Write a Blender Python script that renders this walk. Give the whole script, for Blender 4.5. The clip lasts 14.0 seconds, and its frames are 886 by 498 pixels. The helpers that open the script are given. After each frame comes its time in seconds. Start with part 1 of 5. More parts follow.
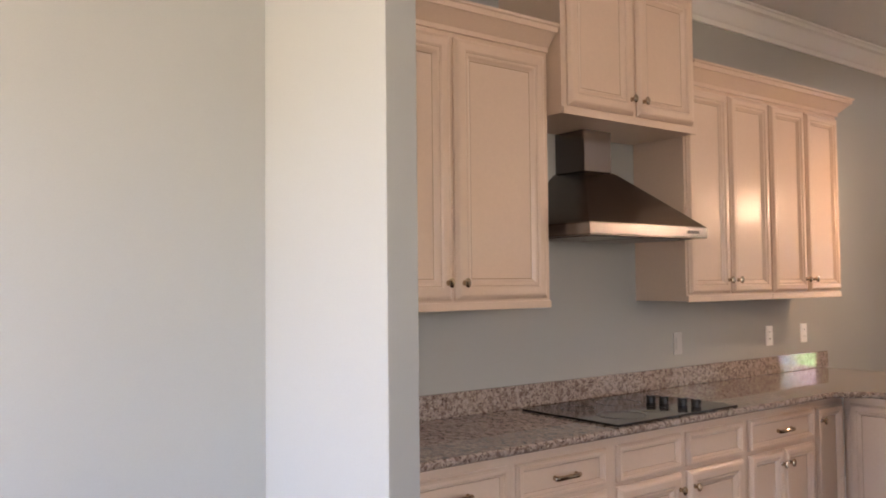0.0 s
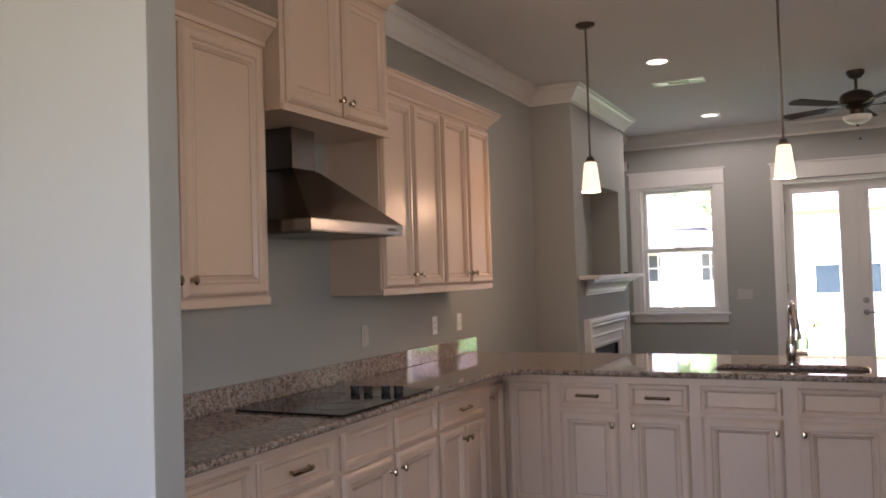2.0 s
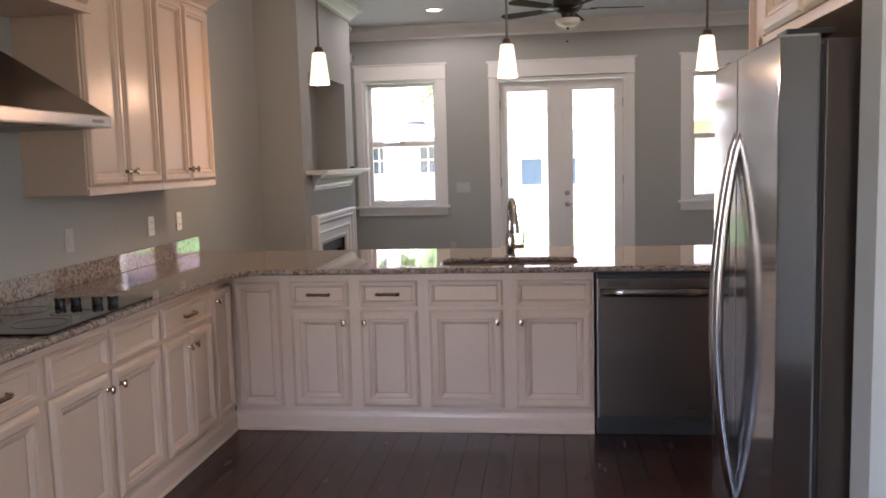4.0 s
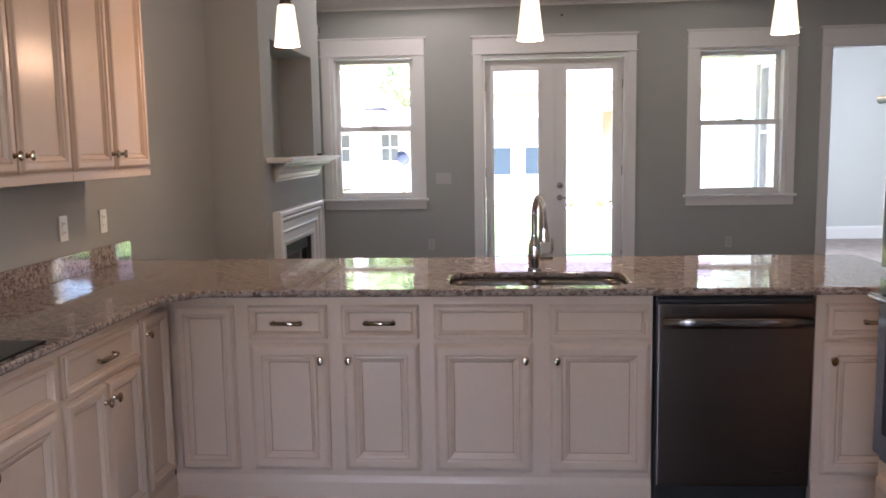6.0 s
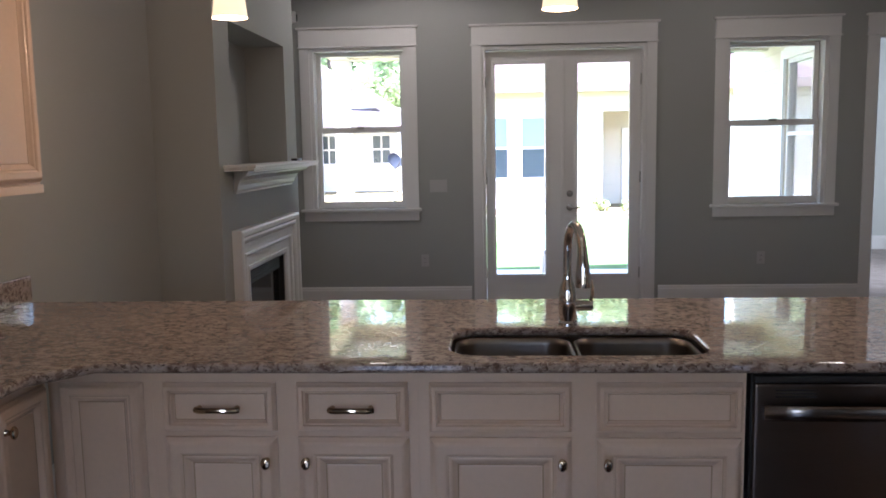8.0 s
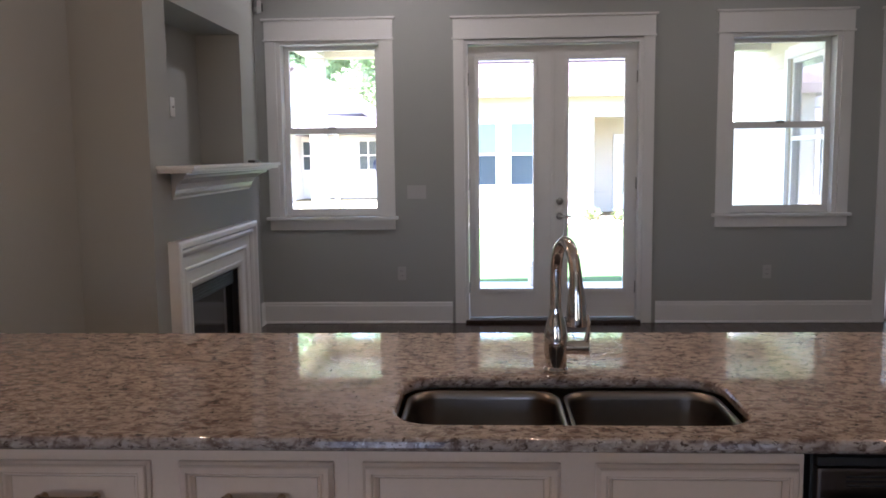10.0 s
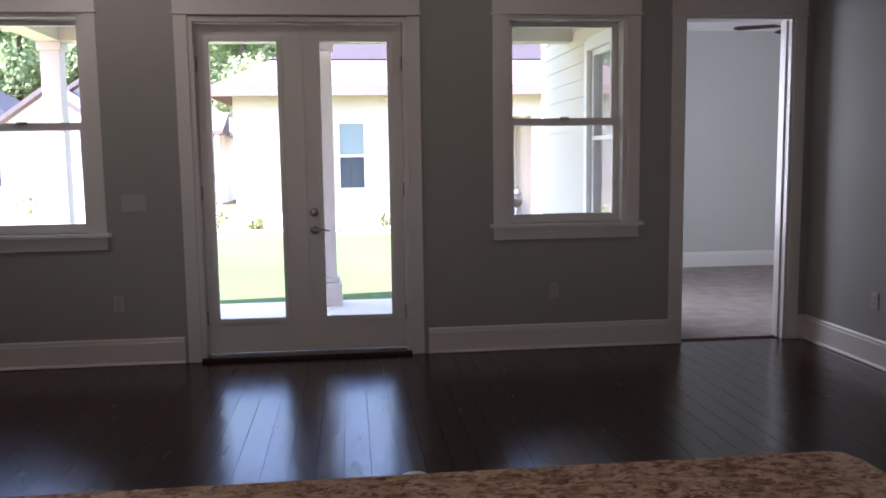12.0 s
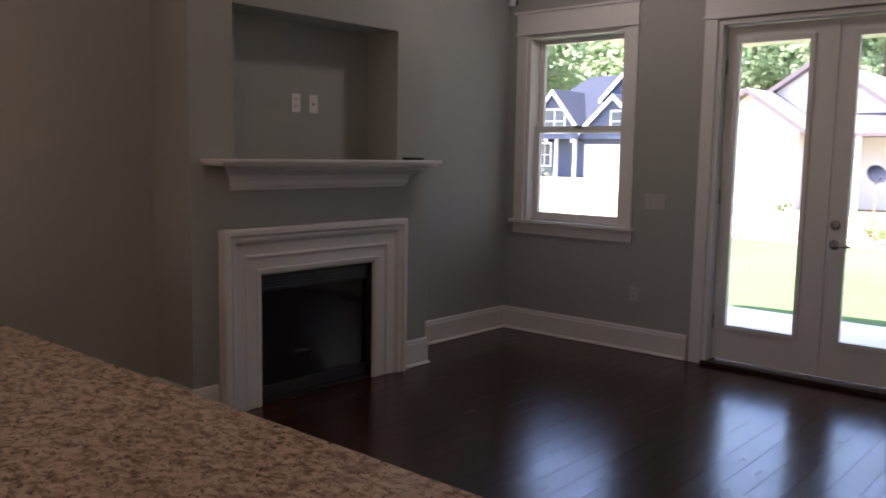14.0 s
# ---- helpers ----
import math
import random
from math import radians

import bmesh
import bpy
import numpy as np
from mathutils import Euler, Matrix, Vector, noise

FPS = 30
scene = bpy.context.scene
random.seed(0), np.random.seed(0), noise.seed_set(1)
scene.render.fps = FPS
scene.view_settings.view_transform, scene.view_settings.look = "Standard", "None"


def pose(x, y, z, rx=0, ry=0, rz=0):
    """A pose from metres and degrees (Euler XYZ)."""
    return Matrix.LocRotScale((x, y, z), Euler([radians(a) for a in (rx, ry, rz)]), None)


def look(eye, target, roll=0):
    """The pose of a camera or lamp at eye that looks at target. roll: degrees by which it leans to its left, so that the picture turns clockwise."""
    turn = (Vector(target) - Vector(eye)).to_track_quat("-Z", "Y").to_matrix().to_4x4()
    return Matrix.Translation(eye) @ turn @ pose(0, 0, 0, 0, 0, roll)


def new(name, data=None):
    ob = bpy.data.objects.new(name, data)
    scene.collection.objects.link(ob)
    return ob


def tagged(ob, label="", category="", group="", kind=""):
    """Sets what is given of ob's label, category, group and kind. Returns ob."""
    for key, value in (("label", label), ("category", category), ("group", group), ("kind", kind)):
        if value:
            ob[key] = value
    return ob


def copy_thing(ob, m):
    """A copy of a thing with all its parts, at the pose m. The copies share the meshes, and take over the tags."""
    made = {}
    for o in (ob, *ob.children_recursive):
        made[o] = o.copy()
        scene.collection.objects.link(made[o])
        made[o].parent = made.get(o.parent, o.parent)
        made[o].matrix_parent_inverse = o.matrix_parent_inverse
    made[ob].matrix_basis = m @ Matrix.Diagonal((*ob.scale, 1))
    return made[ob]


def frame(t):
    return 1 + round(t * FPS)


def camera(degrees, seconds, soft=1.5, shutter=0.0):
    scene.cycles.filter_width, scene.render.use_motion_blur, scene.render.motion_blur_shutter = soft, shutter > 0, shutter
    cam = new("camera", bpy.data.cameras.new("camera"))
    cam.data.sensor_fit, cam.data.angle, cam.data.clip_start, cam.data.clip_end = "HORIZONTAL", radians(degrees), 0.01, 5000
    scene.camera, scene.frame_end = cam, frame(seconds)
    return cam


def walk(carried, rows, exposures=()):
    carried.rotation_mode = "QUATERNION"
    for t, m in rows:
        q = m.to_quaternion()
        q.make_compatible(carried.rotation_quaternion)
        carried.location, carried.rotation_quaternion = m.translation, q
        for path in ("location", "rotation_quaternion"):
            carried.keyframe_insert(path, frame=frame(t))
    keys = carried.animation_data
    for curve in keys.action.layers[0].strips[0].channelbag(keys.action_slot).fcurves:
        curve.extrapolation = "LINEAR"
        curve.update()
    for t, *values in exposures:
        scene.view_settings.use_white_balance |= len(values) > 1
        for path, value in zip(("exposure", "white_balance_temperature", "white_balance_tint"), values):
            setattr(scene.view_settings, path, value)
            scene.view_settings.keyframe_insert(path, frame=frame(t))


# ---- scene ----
cam = camera(56.1, 14.0, soft=1.7, shutter=0.15)
PATH = [
    (0, (0.874, 0.322, 1.475), (-0.715, 1.533, 1.555), -0.6),
    (0.5, (0.755, 0.278, 1.467), (-0.659, 1.689, 1.561), -1.1),
    (1, (0.645, 0.193, 1.444), (-0.594, 1.76, 1.546), -1.3),
    (1.5, (0.559, 0.071, 1.448), (-0.467, 1.784, 1.549), -1.4),
    (2, (0.541, 0.003, 1.461), (-0.331, 1.802, 1.525), -1.8),
    (2.5, (0.547, -0.01, 1.472), (-0.204, 1.841, 1.384), -2.1),
    (3, (0.525, 0.017, 1.484), (0.051, 1.95, 1.289), -2.0),
    (3.5, (0.491, 0.04, 1.491), (0.184, 2.005, 1.279), -1.9),
    (5.8, (0.161, 1.085, 1.476), (-0.003, 3.064, 1.239), -1.1),
    (6, (0.103, 1.218, 1.478), (-0.04, 3.198, 1.234), -1.0),
    (6.5, (0.003, 1.526, 1.468), (-0.135, 3.507, 1.231), -0.9),
    (7, (-0.059, 1.808, 1.499), (-0.203, 3.787, 1.249), -1.1),
    (7.5, (-0.034, 2.064, 1.483), (-0.159, 4.046, 1.248), -0.9),
    (7.7, (-0.007, 2.156, 1.5), (-0.133, 4.138, 1.258), -1.0),
    (9.8, (0.05, 2.773, 1.482), (-0.068, 4.756, 1.252), -0.8),
    (10, (0.072, 2.916, 1.46), (-0.03, 4.9, 1.235), -0.7),
    (10.5, (0.219, 3.191, 1.443), (0.136, 5.177, 1.22), -0.8),
    (11, (0.431, 3.484, 1.451), (0.437, 5.471, 1.224), -0.9),
    (11.5, (0.697, 3.806, 1.443), (0.852, 5.787, 1.215), -1.1),
    (12, (0.972, 4.082, 1.448), (1.192, 6.057, 1.223), -0.8),
    (12.5, (1.218, 4.2, 1.484), (1.296, 6.186, 1.257), -0.3),
    (13, (1.581, 4.344, 1.467), (1.154, 6.285, 1.245), 0.2),
    (13.5, (1.917, 4.435, 1.458), (1.005, 6.201, 1.236), 0.6),
    (14, (2.327, 4.401, 1.469), (1.025, 5.901, 1.241), 1.0),
]
EXPOSURES = [(0, 4.85, 6350, 24), (0.5, 4.95, 6250, 23), (1, 4.5, 6150, 22), (2, 4.1, 6000, 22), (2.5, 4.2, 5950, 22), (3.5, 4.4, 5900, 21), (6.5, 4.25, 5700, 19), (7.5, 3.65, 5600, 17), (10, 3.75, 5550, 19), (11, 3.6, 5650, 22), (11.5, 3.25, 5800, 25), (12, 2.95, 5900, 26), (14, 3.0, 6100, 25)]
walk(cam, [(t, look(eye, target, roll)) for t, eye, target, roll in PATH], exposures=EXPOSURES)

# ---- light ----
world = bpy.data.worlds.new("sky")
scene.world = world
world.use_nodes = True
wn = world.node_tree.nodes
sky = wn.new("ShaderNodeTexSky")
sky.sky_type = "NISHITA"
sky.sun_disc = False
SUN_EL, SUN_AZ = radians(72), radians(235)
sky.sun_elevation, sky.sun_rotation = SUN_EL, SUN_AZ
sky.air_density, sky.dust_density, sky.ozone_density = 1.0, 2.0, 1.0
wn["Background"].inputs["Strength"].default_value = 0.15
world.node_tree.links.new(sky.outputs[0], wn["Background"].inputs["Color"])

sun_data = bpy.data.lights.new("sun", "SUN")
sun_data.energy, sun_data.angle, sun_data.color = 5.0, radians(0.55), (1.0, 0.95, 0.88)
sun = new("sun", sun_data)
sun_dir = Vector((math.sin(SUN_AZ) * math.cos(SUN_EL), math.cos(SUN_AZ) * math.cos(SUN_EL), math.sin(SUN_EL)))
sun.matrix_world = look(sun_dir * 60, (0, 0, 0))



def window_daylight(name, at, target, w, h, watts, color=(1.0, 0.945, 0.87)):
    """An area lamp that stands in for sky light in an opening."""
    d = bpy.data.lights.new(name, "AREA")
    d.shape, d.size, d.size_y, d.energy, d.color = "RECTANGLE", w, h, watts, color
    new(name, d).matrix_world = look(at, target)


# South and east openings are unseen, added to light the wall stub.
window_daylight("daylight_south_assumed", (-0.9, -1.42, 1.45), (-0.9, 0, 1.45), 1.1, 1.93, 1.45, (1.0, 0.87, 0.74))
window_daylight("daylight_east_assumed", (4.46, -0.5, 1.45), (0, -0.3, 1.45), 1.4, 1.93, 2.0, (1.0, 0.90, 0.78))
window_daylight("daylight_bedroom", (3.455, 11.55, 1.59), (6, 11.55, 1.59), 1.1, 1.68, 6.5, (0.95, 0.98, 1.0))

# ---- materials ----
def mat(name, color, rough=0.5, metal=0.0, var=0.06, scale=3.0, fine=90.0, bump=0.03, coat=0.0, piece=0.0, spec=0.5, stretch=(1, 1, 1), emit=None):
    m = bpy.data.materials.new(name)
    m.use_nodes = True
    n, l = m.node_tree.nodes, m.node_tree.links
    b = n["Principled BSDF"]
    b.inputs["Roughness"].default_value = rough
    b.inputs["Metallic"].default_value = metal
    b.inputs["Coat Weight"].default_value = coat
    b.inputs["Coat Roughness"].default_value = 0.12
    b.inputs["Specular IOR Level"].default_value = spec
    tc = n.new("ShaderNodeTexCoord")
    mp = n.new("ShaderNodeMapping")
    mp.inputs["Scale"].default_value = stretch
    l.new(tc.outputs["Object"], mp.inputs["Vector"])
    big = n.new("ShaderNodeTexNoise")
    big.inputs["Scale"].default_value, big.inputs["Detail"].default_value = scale, 4
    small = n.new("ShaderNodeTexNoise")
    small.inputs["Scale"].default_value, small.inputs["Detail"].default_value = fine, 3
    l.new(mp.outputs[0], big.inputs["Vector"])
    l.new(mp.outputs[0], small.inputs["Vector"])
    add = n.new("ShaderNodeMath")
    add.operation = "ADD"
    l.new(big.outputs["Fac"], add.inputs[0])
    l.new(small.outputs["Fac"], add.inputs[1])
    ramp = n.new("ShaderNodeMapRange")
    ramp.inputs["From Min"].default_value, ramp.inputs["From Max"].default_value = 0.6, 1.4
    ramp.inputs["To Min"].default_value, ramp.inputs["To Max"].default_value = 1 - var, 1 + var
    l.new(add.outputs[0], ramp.inputs["Value"])
    value = ramp.outputs[0]
    if piece:
        info = n.new("ShaderNodeObjectInfo")
        mr = n.new("ShaderNodeMapRange")
        mr.inputs["To Min"].default_value, mr.inputs["To Max"].default_value = 1 - piece, 1 + piece
        l.new(info.outputs["Random"], mr.inputs["Value"])
        mul = n.new("ShaderNodeMath")
        mul.operation = "MULTIPLY"
        l.new(value, mul.inputs[0])
        l.new(mr.outputs[0], mul.inputs[1])
        value = mul.outputs[0]
    hsv = n.new("ShaderNodeHueSaturation")
    hsv.inputs["Color"].default_value = (*color, 1)
    l.new(value, hsv.inputs["Value"])
    l.new(hsv.outputs[0], b.inputs["Base Color"])
    rr = n.new("ShaderNodeMapRange")
    rr.inputs["To Min"].default_value, rr.inputs["To Max"].default_value = max(rough * 0.8, 0.02), min(rough * 1.2, 1)
    l.new(big.outputs["Fac"], rr.inputs["Value"])
    l.new(rr.outputs[0], b.inputs["Roughness"])
    if bump:
        bp = n.new("ShaderNodeBump")
        bp.inputs["Strength"].default_value, bp.inputs["Distance"].default_value = bump, 0.004
        l.new(small.outputs["Fac"], bp.inputs["Height"])
        l.new(bp.outputs[0], b.inputs["Normal"])
    if emit:
        b.inputs["Emission Color"].default_value = (*emit[:3], 1)
        b.inputs["Emission Strength"].default_value = emit[3]
    return m


def ramp_mat(m, feed, stops, target="Base Color"):
    n, l = m.node_tree.nodes, m.node_tree.links
    r = n.new("ShaderNodeValToRGB")
    while len(r.color_ramp.elements) < len(stops):
        r.color_ramp.elements.new(0.5)
    for e, (p, c) in zip(r.color_ramp.elements, stops):
        e.position, e.color = p, (*c, 1)
    l.new(feed, r.inputs["Fac"])
    return r


def granite():
    m = bpy.data.materials.new("granite")
    m.use_nodes = True
    n, l = m.node_tree.nodes, m.node_tree.links
    b = n["Principled BSDF"]
    tc = n.new("ShaderNodeTexCoord")
    mp = n.new("ShaderNodeMapping")
    mp.inputs["Rotation"].default_value = (0, 0, 0.45)
    mp.inputs["Scale"].default_value = (1, 1.5, 1.5)
    l.new(tc.outputs["Object"], mp.inputs["Vector"])
    a = n.new("ShaderNodeTexNoise")
    a.inputs["Scale"].default_value, a.inputs["Detail"].default_value, a.inputs["Roughness"].default_value = 30, 5, 0.62
    a.inputs["Distortion"].default_value = 0.7
    l.new(mp.outputs[0], a.inputs["Vector"])
    cloud = ramp_mat(m, a.outputs["Fac"], [(0.30, (0.12, 0.074, 0.055)), (0.42, (0.20, 0.148, 0.122)), (0.50, (0.325, 0.262, 0.222)), (0.62, (0.43, 0.365, 0.315)), (0.75, (0.31, 0.245, 0.20))])
    v = n.new("ShaderNodeTexNoise")
    v.inputs["Scale"].default_value, v.inputs["Detail"].default_value, v.inputs["Roughness"].default_value = 62, 4, 0.65
    v.inputs["Distortion"].default_value = 0.5
    l.new(mp.outputs[0], v.inputs["Vector"])
    spots = ramp_mat(m, v.outputs["Fac"], [(0.385, (0, 0, 0)), (0.44, (1, 1, 1))])
    mix = n.new("ShaderNodeMix")
    mix.data_type = "RGBA"
    mix.inputs["A"].default_value = (0.088, 0.060, 0.046, 1)
    l.new(spots.outputs["Color"], mix.inputs["Factor"])
    l.new(cloud.outputs["Color"], mix.inputs["B"])
    w = n.new("ShaderNodeTexNoise")
    w.inputs["Scale"].default_value, w.inputs["Detail"].default_value = 75, 2
    l.new(tc.outputs["Object"], w.inputs["Vector"])
    flecks = ramp_mat(m, w.outputs["Fac"], [(0.62, (0, 0, 0)), (0.70, (1, 1, 1))])
    mix2 = n.new("ShaderNodeMix")
    mix2.data_type = "RGBA"
    l.new(flecks.outputs["Color"], mix2.inputs["Factor"])
    l.new(mix.outputs["Result"], mix2.inputs["A"])
    mix2.inputs["B"].default_value = (0.46, 0.405, 0.35, 1)
    l.new(mix2.outputs["Result"], b.inputs["Base Color"])
    b.inputs["Roughness"].default_value = 0.035
    b.inputs["Specular IOR Level"].default_value = 0.6
    return m


def wood_floor():
    m = bpy.data.materials.new("dark_hardwood")
    m.use_nodes = True
    n, l = m.node_tree.nodes, m.node_tree.links
    b = n["Principled BSDF"]
    tc = n.new("ShaderNodeTexCoord")
    info = n.new("ShaderNodeObjectInfo")
    geo = n.new("ShaderNodeNewGeometry")
    sm = n.new("ShaderNodeMath")
    sm.operation = "ADD"
    l.new(info.outputs["Random"], sm.inputs[0])
    l.new(geo.outputs["Random Per Island"], sm.inputs[1])
    off = n.new("ShaderNodeVectorMath")
    off.operation = "ADD"
    sc = n.new("ShaderNodeMath")
    sc.operation = "MULTIPLY"
    sc.inputs[1].default_value = 37.0
    l.new(sm.outputs[0], sc.inputs[0])
    l.new(tc.outputs["Object"], off.inputs[0])
    l.new(sc.outputs[0], off.inputs[1])
    mp = n.new("ShaderNodeMapping")
    mp.inputs["Scale"].default_value = (1, 0.07, 1)
    l.new(off.outputs[0], mp.inputs["Vector"])
    g = n.new("ShaderNodeTexNoise")
    g.inputs["Scale"].default_value, g.inputs["Detail"].default_value, g.inputs["Distortion"].default_value = 55, 5, 1.2
    l.new(mp.outputs[0], g.inputs["Vector"])
    r = ramp_mat(m, g.outputs["Fac"], [(0.25, (0.013, 0.004, 0.0025)), (0.5, (0.031, 0.0093, 0.0055)), (0.75, (0.062, 0.020, 0.0115))])
    hsv = n.new("ShaderNodeHueSaturation")
    mr = n.new("ShaderNodeMapRange")
    fr = n.new("ShaderNodeMath")
    fr.operation = "FRACT"
    l.new(sm.outputs[0], fr.inputs[0])
    mr.inputs["To Min"].default_value, mr.inputs["To Max"].default_value = 0.75, 1.25
    l.new(fr.outputs[0], mr.inputs["Value"])
    l.new(mr.outputs[0], hsv.inputs["Value"])
    l.new(r.outputs["Color"], hsv.inputs["Color"])
    l.new(hsv.outputs[0], b.inputs["Base Color"])
    wv = n.new("ShaderNodeTexNoise")
    mp2 = n.new("ShaderNodeMapping")
    mp2.inputs["Scale"].default_value = (1, 0.25, 1)
    l.new(off.outputs[0], mp2.inputs["Vector"])
    wv.inputs["Scale"].default_value, wv.inputs["Detail"].default_value = 14, 3
    l.new(mp2.outputs[0], wv.inputs["Vector"])
    rr = n.new("ShaderNodeMapRange")
    rr.inputs["To Min"].default_value, rr.inputs["To Max"].default_value = 0.17, 0.32
    l.new(wv.outputs["Fac"], rr.inputs["Value"])
    l.new(rr.outputs[0], b.inputs["Roughness"])
    bp = n.new("ShaderNodeBump")
    bp.inputs["Strength"].default_value, bp.inputs["Distance"].default_value = 0.3, 0.004
    l.new(wv.outputs["Fac"], bp.inputs["Height"])
    l.new(bp.outputs[0], b.inputs["Normal"])
    b.inputs["Specular IOR Level"].default_value = 0.32
    b.inputs["Coat Weight"].default_value = 0.24
    b.inputs["Coat Roughness"].default_value = 0.2
    l.new(bp.outputs[0], b.inputs["Coat Normal"])
    return m


def glass_mat(name, tint=(1, 1, 1), rough=0.0):
    m = bpy.data.materials.new(name)
    m.use_nodes = True
    b = m.node_tree.nodes["Principled BSDF"]
    b.inputs["Base Color"].default_value = (*tint, 1)
    b.inputs["Transmission Weight"].default_value = 1.0
    b.inputs["Roughness"].default_value = rough
    b.inputs["IOR"].default_value = 1.45
    return m


BEDWALL = mat("pale_wall_paint", (0.56, 0.58, 0.545), 0.75, var=0.025, scale=1.2, fine=220, bump=0.05)
WALL = mat("grey_wall_paint", (0.39, 0.398, 0.377), 0.75, var=0.025, scale=1.2, fine=220, bump=0.05)
WHITE = mat("white_trim_paint", (0.78, 0.77, 0.75), 0.35, var=0.02, scale=2, fine=60, bump=0.015)
CEIL = mat("ceiling_paint", (0.74, 0.735, 0.72), 0.85, var=0.02, scale=1, fine=150, bump=0.06)
CREAM = mat("cream_cabinet_paint", (0.625, 0.482, 0.368), 0.32, var=0.035, scale=2.5, fine=70, bump=0.02)
GLAZE = mat("brown_glaze", (0.40, 0.29, 0.195), 0.42, var=0.12, scale=12, fine=120, bump=0.02)
STEEL = mat("brushed_steel", (0.46, 0.45, 0.44), 0.20, 1.0, var=0.04, scale=1.5, fine=40, bump=0.0, stretch=(1, 1, 12))
# Hood base darkened to stand in for the dark surroundings it mirrors.
HOODSTEEL = mat("hood_stainless_darkened", (0.15, 0.135, 0.125), 0.22, 1.0, var=0.05, scale=1.5, fine=40, bump=0.0, stretch=(1, 12, 1))
FRIDGESTEEL = mat("polished_stainless", (0.44, 0.43, 0.43), 0.10, 1.0, var=0.03, scale=1.2, fine=30, bump=0.0, stretch=(1, 1, 12))
RIMSTEEL = mat("rim_stainless", (0.26, 0.25, 0.245), 0.25, 1.0, var=0.04, scale=1.5, fine=40, bump=0.0, stretch=(1, 12, 1))
DARKSTEEL = mat("dark_stainless", (0.165, 0.135, 0.118), 0.32, 1.0, var=0.05, scale=1.5, fine=40, bump=0.0, stretch=(1, 1, 12))
CHROME = mat("polished_chrome", (0.72, 0.71, 0.70), 0.06, 1.0, var=0.02, bump=0.0)
NICKEL = mat("aged_nickel", (0.44, 0.35, 0.25), 0.13, 1.0, var=0.06, bump=0.0)
SATIN = mat("satin_nickel", (0.40, 0.39, 0.37), 0.35, 1.0, var=0.05, bump=0.0)
BLACKGLASS = mat("black_glass", (0.012, 0.012, 0.013), 0.08, var=0.05, bump=0.0)
BLACK = mat("black_plastic", (0.02, 0.02, 0.02), 0.4, var=0.1, bump=0.02)
SOOT = mat("firebox_black", (0.012, 0.011, 0.011), 0.6, var=0.2, scale=6, bump=0.05)
GREYPLATE = mat("grey_plastic", (0.50, 0.50, 0.485), 0.35, var=0.015, bump=0.0)
PLATE = mat("white_plastic", (0.80, 0.79, 0.77), 0.3, var=0.015, bump=0.0)
RODMETAL = mat("dull_nickel", (0.20, 0.165, 0.14), 0.35, 1.0, var=0.06, bump=0.0)
BRONZE = mat("dark_bronze", (0.055, 0.042, 0.035), 0.38, 0.7, var=0.1, bump=0.02)
BLADE = mat("dark_walnut", (0.06, 0.04, 0.03), 0.7, spec=0.2, var=0.2, scale=4, fine=60, bump=0.04, stretch=(1, 8, 1))
GRANITE = granite()
WOOD = wood_floor()
GLASS = glass_mat("window_glass")
FROST = mat("frosted_glass_lit", (0.85, 0.78, 0.66), 0.3, var=0.02, bump=0.0, emit=(1.0, 0.70, 0.38, 0.10))
BOWL = mat("frosted_bowl", (0.85, 0.83, 0.78), 0.3, var=0.02, bump=0.0)
LAMPLENS = mat("lamp_lens", (0.9, 0.88, 0.84), 0.4, var=0.02, bump=0.0, emit=(1.0, 0.84, 0.64, 0.6))
CARPET = mat("beige_carpet", (0.30, 0.26, 0.24), 0.95, var=0.4, scale=6, fine=260, bump=0.8)
SAND = mat("sandy_ground", (0.22, 0.19, 0.14), 0.95, spec=0.1, var=0.3, scale=0.25, fine=9, bump=0.3)
RINGGREY = mat("ring_grey", (0.016, 0.016, 0.017), 0.3, var=0.05, bump=0.0)
STRAW = mat("straw_ground", (0.20, 0.17, 0.10), 0.95, spec=0.1, var=0.25, scale=0.3, fine=20, bump=0.4)
LAWN = mat("lawn_grass", (0.068, 0.114, 0.042), 0.95, spec=0.08, var=0.3, scale=0.35, fine=25, bump=0.4)
CONCRETE = mat("patio_concrete", (0.74, 0.685, 0.63), 0.85, var=0.1, scale=1.2, fine=80, bump=0.1)
WINGSIDING = mat("cream_lap_siding", (0.64, 0.575, 0.47), 0.6, var=0.04, scale=1.5, fine=50, bump=0.03)
# White column paint tinted pink for the warm light bounced onto its shaded side.
POST = mat("white_paint_warm_bounce", (0.66, 0.585, 0.54), 0.6, var=0.03, scale=1.5, fine=50, bump=0.03)
SIDING = mat("white_lap_siding", (0.62, 0.605, 0.585), 0.6, var=0.04, scale=1.5, fine=50, bump=0.03)
STUCCO = mat("cream_wall", (0.60, 0.555, 0.45), 0.8, var=0.05, scale=0.8, fine=40, bump=0.08)
PALEROOF = mat("pale_shingles", (0.15, 0.125, 0.125), 0.9, var=0.12, scale=2, fine=14, bump=0.2)
PALE = mat("pale_siding", (0.70, 0.68, 0.655), 0.7, var=0.05, scale=0.8, fine=40, bump=0.05)
NAVY = mat("blue_siding", (0.050, 0.068, 0.110), 0.65, var=0.08, scale=0.8, fine=20, bump=0.05)
TAN = mat("tan_fascia_paint", (0.25, 0.18, 0.155), 0.6, var=0.05, scale=1.5, fine=40, bump=0.02)
SHINGLE = mat("brown_shingles", (0.10, 0.075, 0.073), 0.9, spec=0.1, var=0.2, scale=2, fine=14, bump=0.3)
